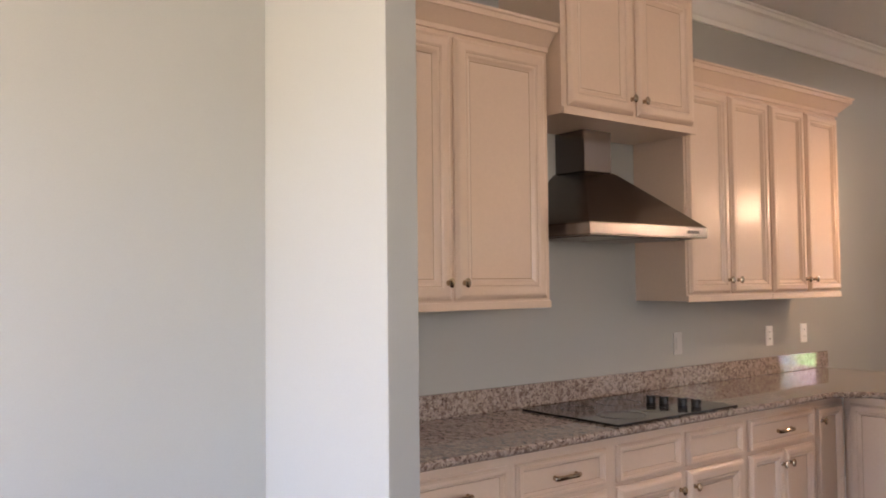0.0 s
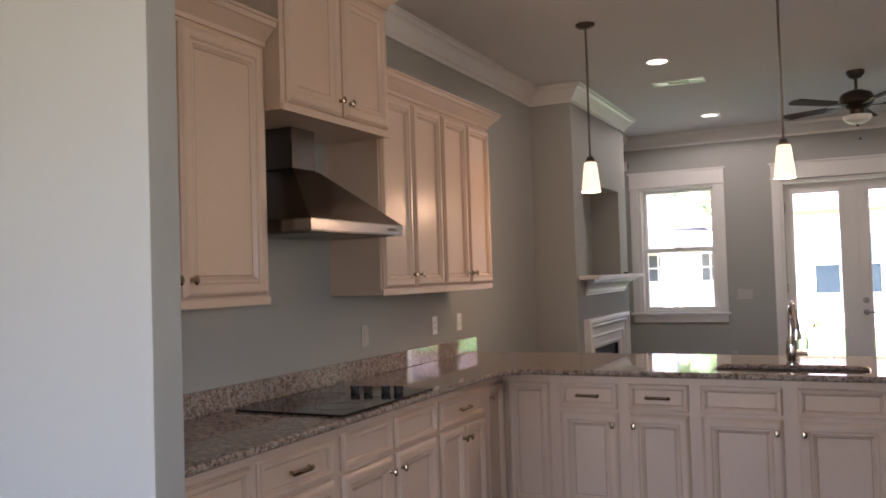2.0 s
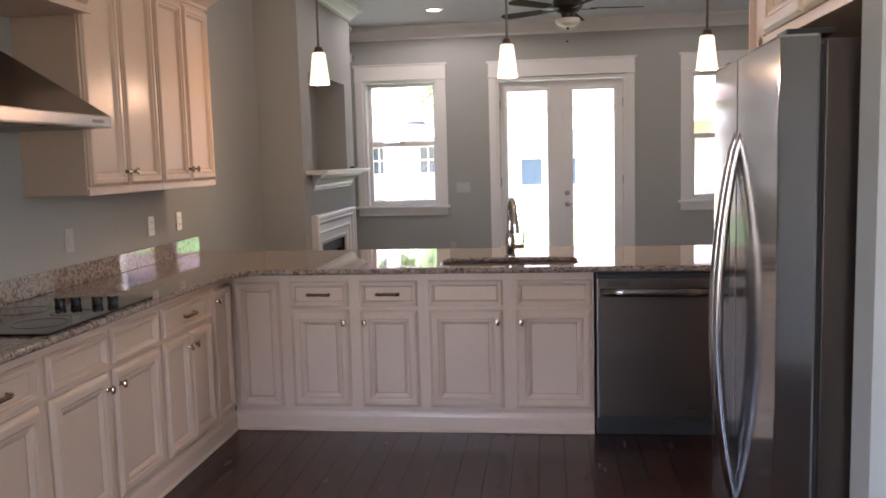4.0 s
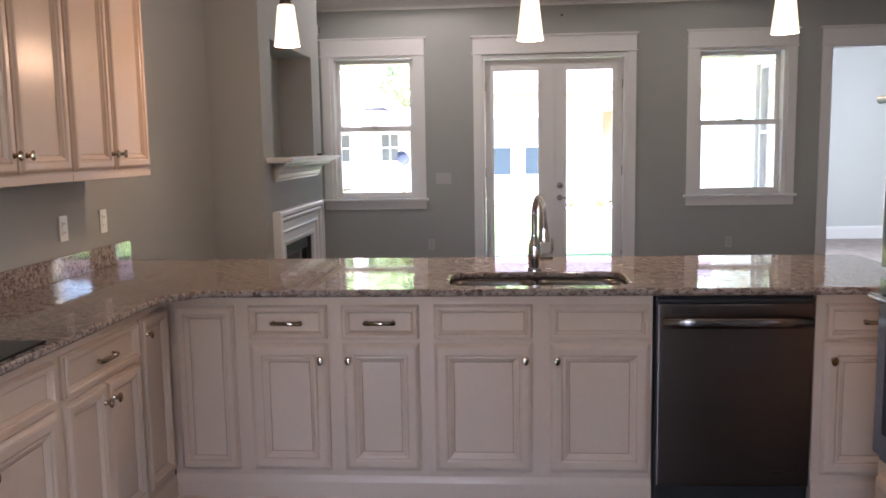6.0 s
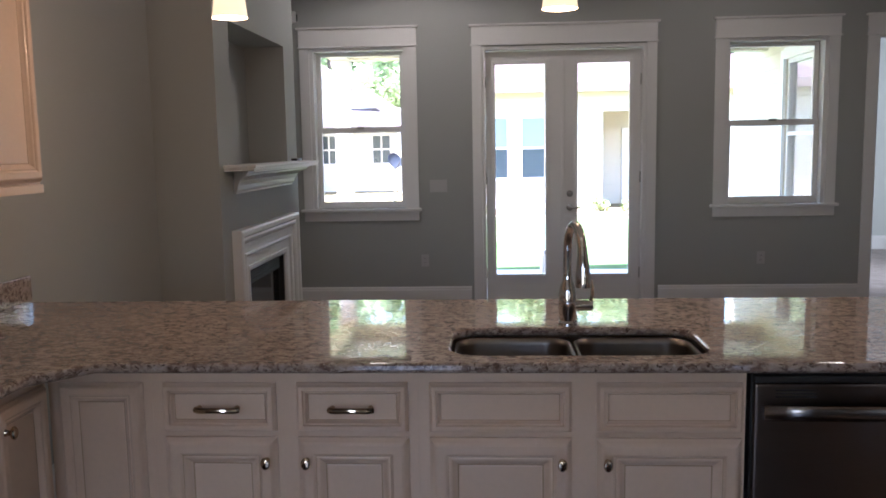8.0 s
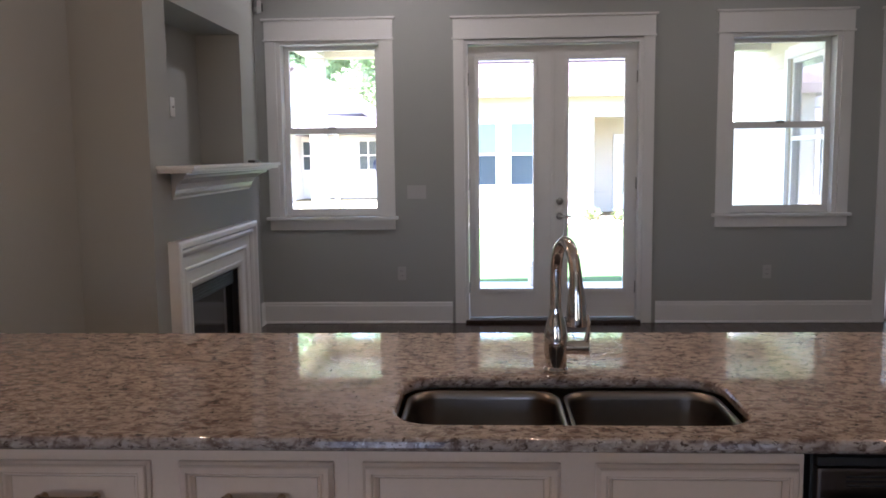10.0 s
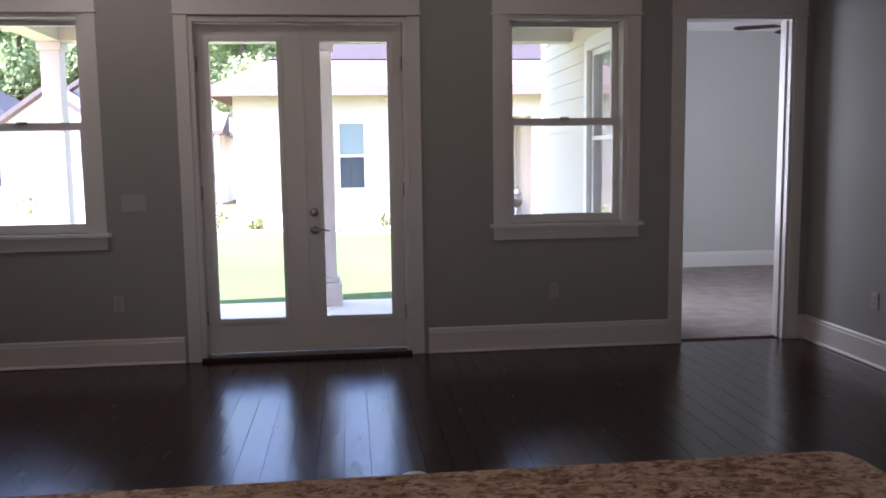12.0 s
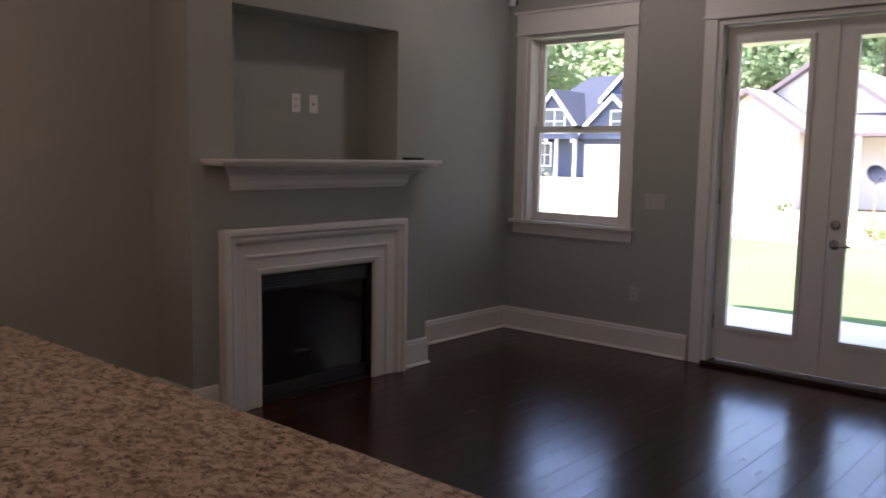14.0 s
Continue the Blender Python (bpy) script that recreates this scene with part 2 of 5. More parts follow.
PURPLE = mat("dark_purple_shingles", (0.045, 0.04, 0.047), 0.9, spec=0.05, var=0.15, scale=2, fine=14, bump=0.3)
# Bowl steel darkened in place of the dim ceiling reflected in it.
SINKSTEEL = mat("sink_steel_darkened", (0.20, 0.185, 0.17), 0.3, 1.0, var=0.06, scale=2, fine=50, bump=0.0)
SLATE = mat("grey_shingles", (0.027, 0.032, 0.047), 0.9, spec=0.1, var=0.2, scale=2, fine=14, bump=0.3)
LEAF = mat("leaves", (0.25, 0.32, 0.18), 0.8, spec=0.1, var=0.45, scale=0.6, fine=6, bump=0.0)
ln, ll = LEAF.node_tree.nodes, LEAF.node_tree.links
tr = ln.new("ShaderNodeBsdfTranslucent")
tr.inputs["Color"].default_value = (0.48, 0.58, 0.36, 1)
mx = ln.new("ShaderNodeMixShader")
mx.inputs[0].default_value = 0.6
ll.new(ln["Principled BSDF"].outputs[0], mx.inputs[1])
ll.new(tr.outputs[0], mx.inputs[2])
ll.new(mx.outputs[0], ln["Material Output"].inputs["Surface"])
SHRUBLEAF = mat("shrub_leaves", (0.22, 0.28, 0.10), 0.6, var=0.4, scale=3, fine=12, bump=0.0)
JOINT = mat("dark_joint", (0.02, 0.008, 0.005), 0.9, var=0.1, bump=0.0, spec=0.1)
BARK = mat("bark", (0.10, 0.075, 0.055), 0.9, var=0.3, scale=3, fine=20, bump=0.3)
SOIL = mat("mulch", (0.17, 0.11, 0.075), 0.95, var=0.3, scale=4, fine=40, bump=0.4)
BLIND = mat("pale_blind", (0.20, 0.27, 0.265), 0.7, var=0.05, scale=2, bump=0.0)
FARGLASS = mat("far_window_glass", (0.06, 0.08, 0.09), 0.08, var=0.1, scale=1, bump=0.0)


# ---- mesh helpers ----
def link(name, bm, mats, parent=None, label="", smooth=False):
    me = bpy.data.meshes.new(name)
    bmesh.ops.recalc_face_normals(bm, faces=bm.faces)
    if smooth:
        for f in bm.faces:
            f.smooth = True
    bm.to_mesh(me)
    bm.free()
    for m in mats if isinstance(mats, (list, tuple)) else [mats]:
        me.materials.append(m)
    if smooth:
        me.set_sharp_from_angle(angle=radians(35))
    ob = new(name, me)
    if parent:
        ob.parent = parent
    if label:
        ob["label"] = label
    return ob


def part(name, bm, material, parent, label="", smooth=False):
    return link(name, bm, material, parent, label, smooth)


def pieces(name, dims, material, parent, label="", bevel=0.0):
    for d in dims:
        part(name, boxes(d, bevel=bevel), material, parent, label)


def thing(name, m, label, category, group="", kind=""):
    ob = new(name)
    ob.empty_display_size = 0.1
    ob.matrix_basis = m
    return tagged(ob, label, category, group, kind)


def box(bm, x0, x1, y0, y1, z0, z1, bevel=0.0, mi=0):
    b = bmesh.new()
    bmesh.ops.create_cube(b, size=1.0)
    for v in b.verts:
        v.co = Vector((x0 + (v.co.x + 0.5) * (x1 - x0), y0 + (v.co.y + 0.5) * (y1 - y0), z0 + (v.co.z + 0.5) * (z1 - z0)))
    if bevel:
        bmesh.ops.bevel(b, geom=b.edges[:], offset=bevel, segments=2, affect="EDGES", profile=0.7)
    add_bm(bm, b, mi)
    return bm


def add_bm(bm, b, mi=0):
    idx = {v: bm.verts.new(v.co) for v in b.verts}
    for f in b.faces:
        nf = bm.faces.new([idx[v] for v in f.verts])
        nf.material_index, nf.smooth = mi or f.material_index, f.smooth
    b.free()


def boxes(*dims, bevel=0.0):
    bm = bmesh.new()
    for d in dims:
        box(bm, *d, bevel=bevel)
    return bm


def mitre(path, closed=False):
    out = []
    n = len(path)
    for i in range(n):
        p = Vector(path[i])
        ns = []
        if closed or i > 0:
            d = (p - Vector(path[i - 1])).normalized()
            ns.append(Vector((-d.y, d.x)))
        if closed or i < n - 1:
            d = (Vector(path[(i + 1) % n]) - p).normalized()
            ns.append(Vector((-d.y, d.x)))
        out.append(ns[0] if len(ns) == 1 else (ns[0] + ns[1]) / max(1 + ns[0].dot(ns[1]), 0.1))
    return out


def sweep(bm, path, prof, closed=False):
    """A profile of (out to the left, z) along a level path."""
    ms = mitre(path, closed)
    rings = [[bm.verts.new((p[0] + m.x * o, p[1] + m.y * o, z)) for o, z in prof] for p, m in zip(path, ms)]
    k = len(prof)
    for a, b in zip(rings, rings[1:] + (rings[:1] if closed else [])):
        for i in range(k):
            bm.faces.new((a[i], a[(i + 1) % k], b[(i + 1) % k], b[i]))
    if not closed:
        bm.faces.new(rings[0])
        bm.faces.new(rings[-1])
    return bm


def lathe(bm, prof, seg=20, m=None, mi=0):
    """Turn (radius, z) about z; m places it."""
    m = m or Matrix()
    rings = []
    for r, z in prof:
        if r < 1e-6:
            rings.append([bm.verts.new(m @ Vector((0, 0, z)))])
        else:
            rings.append([bm.verts.new(m @ Vector((r * math.cos(2 * math.pi * i / seg), r * math.sin(2 * math.pi * i / seg), z))) for i in range(seg)])
    for a, b in zip(rings, rings[1:]):
        for i in range(seg):
            j = (i + 1) % seg
            q = [a[i % len(a)], a[j % len(a)], b[j % len(b)], b[i % len(b)]]
            q = list(dict.fromkeys(q))
            if len(q) > 2:
                f = bm.faces.new(q)
                f.material_index, f.smooth = mi, True
    return bm


def tube(bm, pts, radii, seg=12):
    pts = [Vector(p) for p in pts]
    if not isinstance(radii, (list, tuple)):
        radii = [radii] * len(pts)
    rings = []
    up = None
    for i, (p, r) in enumerate(zip(pts, radii)):
        d = (pts[min(i + 1, len(pts) - 1)] - pts[max(i - 1, 0)]).normalized()
        if up is None:
            up = d.orthogonal().normalized()
        up = (up - d * up.dot(d)).normalized()
        side = d.cross(up)
        rings.append([bm.verts.new(p + (up * math.cos(2 * math.pi * k / seg) + side * math.sin(2 * math.pi * k / seg)) * r) for k in range(seg)])
    for a, b in zip(rings, rings[1:]):
        for k in range(seg):
            f = bm.faces.new((a[k], a[(k + 1) % seg], b[(k + 1) % seg], b[k]))
            f.smooth = True
    bm.faces.new(rings[0])
    bm.faces.new(rings[-1])
    return bm


def wall_boxes(bm, axis, a0, a1, t0, t1, z0, z1, holes):
    """A wall along axis x or y from a0 to a1, thick from t0 to t1, with holes (b0, b1, bottom, top)."""
    def put(p0, p1, q0, q1):
        if p1 - p0 > 1e-5 and q1 - q0 > 1e-5:
            if axis == "x":
                box(bm, p0, p1, t0, t1, q0, q1)
            else:
                box(bm, t0, t1, p0, p1, q0, q1)
    at = a0
    for b0, b1, h0, h1 in sorted(holes):
        put(at, b0, z0, z1)
        put(b0, b1, z0, h0)
        put(b0, b1, h1, z1)
        at = b1
    put(at, a1, z0, z1)
    return bm


# ---- setting: the shell of the rooms ----
XL, XR, YB, YF, H = -1.88, 4.44, -1.4, 10.05, 3.05
NICHE = (7.08, 8.35, 1.41, 2.25)
CHX, CH0, CH1 = -1.515, 6.81, 8.65


def setting(name, bm, m, label, category):
    return tagged(link(name, bm, m), label, category, kind="structure")


setting("wall_north", wall_boxes(bmesh.new(), "x", -2.03, XR + 0.15, YF, YF + 0.16, -0.02, H + 0.1,
        [(-1.70, -0.79, 0.94, 2.43), (-0.10, 1.40, -0.02, 2.41), (2.10, 3.01, 0.94, 2.43), (3.43, 4.28, -0.02, 2.43)]), WALL,
        "grey painted plaster wall with two windows and doors", "wall")
setting("wall_west", boxes((-2.03, XL, YB, YF, -0.02, H + 0.1)), WALL, "long grey painted plaster wall of kitchen and living room", "wall")
setting("wall_stub", boxes((XL, -1.09, 1.62, 1.728, 0, H), bevel=0.004), WALL, "short painted wall end beside the kitchen counter", "wall")
setting("wall_east", wall_boxes(bmesh.new(), "y", YB, YF, XR, XR + 0.15, -0.02, H + 0.1, [(-1.2, 0.2, 0.48, 2.43)]), WALL, "grey painted plaster wall of the living room", "wall")
setting("wall_south", wall_boxes(bmesh.new(), "x", -2.03, XR + 0.15, YB - 0.15, YB, -0.02, H + 0.1, [(-1.45, -0.35, 0.48, 2.43)]), WALL,
        "grey painted plaster wall with one assumed opening", "wall")
bm = boxes((2.02, 2.14, 2.18, 4.04, 0, H))
box(bm, 1.22, 2.02, 2.18, 2.305, 0, H)
setting("wall_pantry", bm, WALL, "painted wall round the refrigerator and oven recess", "wall")
setting("ceiling", boxes((-2.03, XR + 0.15, YB, YF, H, H + 0.1)), CEIL, "white painted flat plaster ceiling", "ceiling")
# chimney breast with its niche and firebox opening
bm = bmesh.new()
box(bm, CHX - 0.285, CHX, CH0, 7.08, 0, H)
box(bm, CHX - 0.285, CHX, 8.35, CH1, 0, H)
box(bm, CHX - 0.285, CHX, 7.08, 8.35, NICHE[3], H)
box(bm, CHX - 0.285, CHX, 7.08, 8.35, 0.765, NICHE[2])
box(bm, CHX - 0.285, CHX, 7.08, 7.25, 0, 0.765)
box(bm, CHX - 0.285, CHX, 8.13, 8.35, 0, 0.765)
box(bm, XL, CHX - 0.285, CH0, CH1, 0, H)
setting("wall_chimney", bm, WALL, "grey painted chimney breast with a recessed niche", "wall")

CROWN = [(0, 3.046), (0, 2.90), (0.014, 2.90), (0.018, 2.925), (0.03, 2.935), (0.055, 2.965), (0.085, 3.0), (0.105, 3.01), (0.112, 3.03), (0.12, 3.034), (0.12, 3.046)]
bm = sweep(bmesh.new(), [(XR, YB), (XR, YF), (XL, YF), (XL, CH1), (CHX, CH1), (CHX, CH0), (XL, CH0), (XL, 1.728), (-1.09, 1.728), (-1.09, 1.62), (XL, 1.62), (XL, YB)], CROWN, closed=True)
setting("crown_moulding", bm, WHITE, "white painted stepped crown moulding", "moulding")
BASE = [(0, 0.004), (0.016, 0.004), (0.016, 0.155), (0.012, 0.165), (0.012, 0.178), (0.006, 0.19), (0, 0.19)]
bm = bmesh.new()
for p in ([(-0.215, YF), (XL, YF), (XL, CH1), (CHX, CH1), (CHX, 8.44)], [(CHX, 6.96), (CHX, CH0), (XL, CH0), (XL, 5.2)],
          [(3.34, YF), (1.525, YF)], [(XR, YB), (XR, YF), (4.375, YF)], [(-1.09, 1.728), (-1.09, 1.62), (XL, 1.62), (XL, YB)],
          [(2.14, 4.04), (2.14, 2.18), (1.22, 2.18), (1.22, 2.30)][::-1]):
    sweep(bm, p, BASE)
    sweep(bm, p, [(0.016, 0.004), (0.03, 0.004), (0.028, 0.014), (0.022, 0.02), (0.016, 0.022)])
setting("baseboard", bm, WHITE, "tall white painted baseboard with a shoe moulding", "baseboard")
setting("floor", boxes((-2.03, XR + 0.15, YB, YF + 0.02, -0.12, -0.014)), WOOD, "dark brown hardwood plank floor with a satin sheen", "floor")


# ---- windows and doors in the north wall ----
def casing_box(bm, *d):
    box(bm, *d, bevel=0.003)
    return bm


def make_window(name, x0, label):
    """x0: left of the opening, 0.91 wide, from 0.94 to 2.43."""
    x1, zb, zt = x0 + 0.91, 0.94, 2.43
    w = thing(name, pose(x0 + 0.455, YF, zb), label, "window", "living room windows", "structure")
    inv = pose(-(x0 + 0.455), -YF, -zb)

    def p(nm, bm, m, parent=w, lab=""):
        bmesh.ops.transform(bm, matrix=inv, verts=bm.verts)
        return part(nm, bm, m, parent, lab)
    p("side_casing", boxes((x0 - 0.09, x0, YF - 0.02, YF, zb, zt), bevel=0.003), WHITE)
    p("side_casing", boxes((x1, x1 + 0.09, YF - 0.02, YF, zb, zt), bevel=0.003), WHITE)
    bm = boxes((x0 - 0.092, x1 + 0.092, YF - 0.024, YF, zt + 0.014, zt + 0.17), bevel=0.002)
    box(bm, x0 - 0.102, x1 + 0.102, YF - 0.034, YF, zt, zt + 0.014, bevel=0.003)
    box(bm, x0 - 0.112, x1 + 0.112, YF - 0.045, YF, zt + 0.17, zt + 0.188, bevel=0.004)
    p("head_casing", bm, WHITE)
    p("window_sill", boxes((x0 - 0.115, x1 + 0.115, YF - 0.055, YF + 0.06, zb - 0.028, zb), bevel=0.006), WHITE)
    p("apron", boxes((x0 - 0.09, x1 + 0.09, YF - 0.018, YF, zb - 0.115, zb - 0.028), bevel=0.003), WHITE)
    fr = bmesh.new()
    for d in ((x0, x0 + 0.035, YF + 0.0, YF + 0.175, zb, zt), (x1 - 0.035, x1, YF + 0.0, YF + 0.175, zb, zt), (x0 + 0.035, x1 - 0.035, YF + 0.0, YF + 0.175, zt - 0.03, zt),
              (x0 + 0.035, x1 - 0.035, YF + 0.06, YF + 0.175, zb, zb + 0.012)):
        box(fr, *d)
    p("window_frame", fr, WHITE)
    for nm, y, z0, z1 in (("lower_sash", YF + 0.085, zb + 0.012, 1.705), ("upper_sash", YF + 0.13, 1.65, zt - 0.03)):
        a, b = x0 + 0.036, x1 - 0.036
        bm = bmesh.new()
        box(bm, a, a + 0.045, y, y + 0.04, z0, z1, bevel=0.003)
        box(bm, b - 0.045, b, y, y + 0.04, z0, z1, bevel=0.003)
        lo, hi = (0.05, 0.05) if nm == "lower_sash" else (0.05, 0.035)
        box(bm, a + 0.045, b - 0.045, y, y + 0.04, z0, z0 + lo, bevel=0.003)
        box(bm, a + 0.045, b - 0.045, y, y + 0.04, z1 - hi, z1, bevel=0.003)
        s = p(nm, bm, WHITE)
        g = p("pane", boxes((a + 0.04, b - 0.04, y + 0.017, y + 0.022, z0 + lo - 0.005, z1 - hi + 0.005)), GLASS, s)
        g.visible_shadow = False
    lk = boxes((x0 + 0.42, x0 + 0.49, YF + 0.068, YF + 0.086, 1.69, 1.712), bevel=0.004)
    p("sash_lock", lk, SATIN)
    return w


make_window("window_1", -1.70, "white double-hung sash window with a deep painted casing")
make_window("window_2", 2.10, "white double-hung sash window with a deep painted casing")


def make_french_door():
    d = thing("door_1", pose(0.65, YF, 0), "white double french door with tall glass panes, closed", "door", kind="structure")
    inv = pose(-0.65, -YF, 0)

    def p(nm, bm, m, parent=d, lab="", smooth=False):
        bmesh.ops.transform(bm, matrix=inv, verts=bm.verts)
        return part(nm, bm, m, parent, lab, smooth)
    p("side_casing", boxes((-0.19, -0.10, YF - 0.02, YF, 0.003, 2.42), bevel=0.003), WHITE)
    p("side_casing", boxes((1.40, 1.49, YF - 0.02, YF, 0.003, 2.42), bevel=0.003), WHITE)
    bm = boxes((-0.192, 1.492, YF - 0.024, YF, 2.434, 2.59), bevel=0.002)
    box(bm, -0.202, 1.502, YF - 0.034, YF, 2.42, 2.434, bevel=0.003)
    box(bm, -0.212, 1.512, YF - 0.045, YF, 2.59, 2.61, bevel=0.004)
    p("head_casing", bm, WHITE)
    p("door_frame", boxes((-0.10, -0.07, YF, YF + 0.16, 0, 2.41), (1.37, 1.40, YF, YF + 0.16, 0, 2.41), (-0.07, 1.37, YF, YF + 0.16, 2.38, 2.41)), WHITE)
    p("threshold", boxes((-0.10, 1.40, YF - 0.03, YF + 0.17, 0.0, 0.028), bevel=0.006), BRONZE, lab="dark bronze threshold")
    for a, b, g0, g1 in ((-0.068, 0.648, 0.019, 0.491), (0.652, 1.368, 0.783, 1.266)):
        y0, y1 = YF + 0.10, YF + 0.145
        bm = wall_boxes(bmesh.new(), "x", a, b, y0, y1, 0.035, 2.375, [(g0, g1, 0.285, 2.258)])
        leaf = p("door_leaf", bm, WHITE)
        bead = bmesh.new()
        for w0, w1, z0, z1 in ((g0 - 0.03, g0 + 0.004, 0.255, 2.288), (g1 - 0.004, g1 + 0.03, 0.255, 2.288), (g0 + 0.004, g1 - 0.004, 0.255, 0.289), (g0 + 0.004, g1 - 0.004, 2.254, 2.288)):
            box(bead, w0, w1, y0 - 0.014, y0, z0, z1, bevel=0.005)
        p("glazing_bead", bead, WHITE, leaf)
        g = p("pane", boxes((g0 + 0.001, g1 - 0.001, y0 + 0.018, y0 + 0.024, 0.286, 2.257)), GLASS, leaf)
        g.visible_shadow = False
        for z in (0.3, 1.2, 2.1):
            hx = a if a < 0 else b
            p("hinge", lathe(bmesh.new(), [(0, -0.05), (0.008, -0.05), (0.008, 0.05), (0, 0.05)], 8, pose(hx, y0 - 0.008, z)), SATIN, leaf)
        if a > 0:
            bm = bmesh.new()
            lathe(bm, [(0, 0.0), (0.031, 0.0), (0.031, 0.006), (0.026, 0.016), (0.012, 0.022), (0, 0.022)], 20, pose(0.715, y0, 1.05, 90))
            p("deadbolt", bm, SATIN, leaf, "satin nickel deadbolt", True)
            bm = bmesh.new()
            lathe(bm, [(0, 0.0), (0.031, 0.0), (0.031, 0.006), (0.026, 0.014), (0.012, 0.02), (0.012, 0.05), (0, 0.05)], 20, pose(0.715, y0, 0.92, 90))
            tube(bm, [(0.715, y0 - 0.048, 0.92), (0.75, y0 - 0.052, 0.922), (0.79, y0 - 0.05, 0.921), (0.825, y0 - 0.046, 0.916)], [0.011, 0.010, 0.009, 0.007], 10)
            p("door_handle", bm, SATIN, leaf, "satin nickel lever handle", True)
            p("astragal", boxes((0.635, 0.668, y0 - 0.012, y0 - 0.0005, 0.035, 2.375), bevel=0.003), WHITE, leaf)
    return d


make_french_door()
d2 = thing("door_2", pose(3.835, YF, 0), "open cased doorway to a carpeted bedroom", "doorway", kind="structure")


def p2(nm, bm):
    bmesh.ops.transform(bm, matrix=pose(-3.835, -YF, 0), verts=bm.verts)
    part(nm, bm, WHITE, d2)


p2("side_casing", boxes((3.34, 3.43, YF - 0.02, YF, 0.003, 2.43), bevel=0.003))
p2("side_casing", boxes((4.28, 4.37, YF - 0.02, YF, 0.003, 2.43), bevel=0.003))
bm = boxes((3.338, 4.372, YF - 0.024, YF, 2.444, 2.60), bevel=0.002)
box(bm, 3.328, 4.382, YF - 0.034, YF, 2.43, 2.444, bevel=0.003)
box(bm, 3.318, 4.392, YF - 0.045, YF, 2.60, 2.618, bevel=0.004)
p2("head_casing", bm)
bm = boxes((3.43, 3.45, YF - 0.001, YF + 0.161, 0.003, 2.43), (4.26, 4.28, YF - 0.001, YF + 0.161, 0.003, 2.43), (3.45, 4.26, YF - 0.001, YF + 0.161, 2.41, 2.43))
box(bm, 3.45, 3.462, YF + 0.06, YF + 0.10, 0.003, 2.41)
box(bm, 4.248, 4.26, YF + 0.06, YF + 0.10, 0.003, 2.41)
p2("door_frame", bm)

# bedroom beyond the doorway
BX0, BX1, BY1 = 3.33, 7.4, 14.0
setting("floor_bedroom", boxes((BX0, BX1, YF + 0.1, BY1, -0.12, 0.008)), CARPET, "thick beige bedroom carpet", "carpet")
setting("wall_bedroom_north", boxes((BX0, BX1 + 0.12, BY1, BY1 + 0.12, -0.1, H)), BEDWALL, "pale bedroom wall", "wall")
setting("wall_bedroom_east", boxes((BX1, BX1 + 0.12, YF + 0.16, BY1, -0.1, H)), BEDWALL, "pale bedroom wall", "wall")
setting("wall_bedroom_south", boxes((XR + 0.15, BX1 + 0.12, YF, YF + 0.16, -0.1, H)), BEDWALL, "pale bedroom wall", "wall")
bm = wall_boxes(bmesh.new(), "y", YF + 0.16, BY1, BX0 + 0.02, BX0 + 0.12, -0.1, H, [(11.0, 12.1, 0.75, 2.43)])
setting("wall_bedroom_west", bm, BEDWALL, "pale bedroom wall with a window", "wall")
setting("ceiling_bedroom", boxes((BX0, BX1 + 0.12, YF + 0.16, BY1 + 0.12, H, H + 0.1)), CEIL, "white bedroom ceiling", "ceiling")
bm = sweep(bmesh.new(), [(BX1, YF + 0.16), (BX1, BY1), (BX0 + 0.12, BY1), (BX0 + 0.12, YF + 0.16)], [(o, z + 0.004) for o, z in BASE])
setting("baseboard_bedroom", bm, WHITE, "white bedroom baseboard", "baseboard")
bm = sweep(bmesh.new(), [(BX1, YF + 0.16), (BX1, BY1), (BX0 + 0.12, BY1), (BX0 + 0.12, YF + 0.16)], CROWN)
setting("crown_bedroom", bm, WHITE, "white bedroom crown moulding", "moulding")


# ---- kitchen cabinets ----
def ring_panel(w, h, x, z, y, k=1.0):
    """A framed raised panel w by h with its lower left at x, z and its back on y; faces -y. Slot 1 is the glaze in the grooves."""
    rings = [(0, 0, 0), (0, 0.009, 0), (0.006, 0.014, 0), (0.012 * k, 0.020, 0), (0.020 * k, 0.0235, 0), (0.044 * k, 0.0235, 0), (0.049 * k, 0.0205, 0), (0.052 * k, 0.0175, 0), (0.0535 * k, 0.0175, 1), (0.058 * k, 0.0185, 0), (0.064 * k, 0.0165, 0),
             (0.071 * k, 0.0105, 0), (0.078 * k, 0.0055, 0), (0.0815 * k, 0.0045, 1), (0.085 * k, 0.0055, 0)]
    bm = bmesh.new()
    loops = []
    for i, d, _ in rings:
        loops.append([bm.verts.new(c) for c in ((x + i, y - d, z + i), (x + w - i, y - d, z + i), (x + w - i, y - d, z + h - i), (x + i, y - d, z + h - i))])
    for (a, b), r in zip(zip(loops, loops[1:]), rings[1:]):
        for j in range(4):
            f = bm.faces.new((a[j], a[(j + 1) % 4], b[(j + 1) % 4], b[j]))
            f.material_index = r[2]
    bm.faces.new(loops[-1])
    bm.faces.new(loops[0][::-1])
    return bm


def knob(x, y, z, parent):
    bm = lathe(bmesh.new(), [(0, 0), (0.008, 0), (0.0065, 0.004), (0.005, 0.012), (0.009, 0.017), (0.013, 0.021), (0.0135, 0.026), (0.010, 0.030), (0, 0.0315)], 14, pose(x, y, z, 90))
    for v in bm.verts:
        v.co.z = z + (v.co.z - z) * 1.35
    part("knob", bm, NICKEL, parent, "aged nickel knob", True)


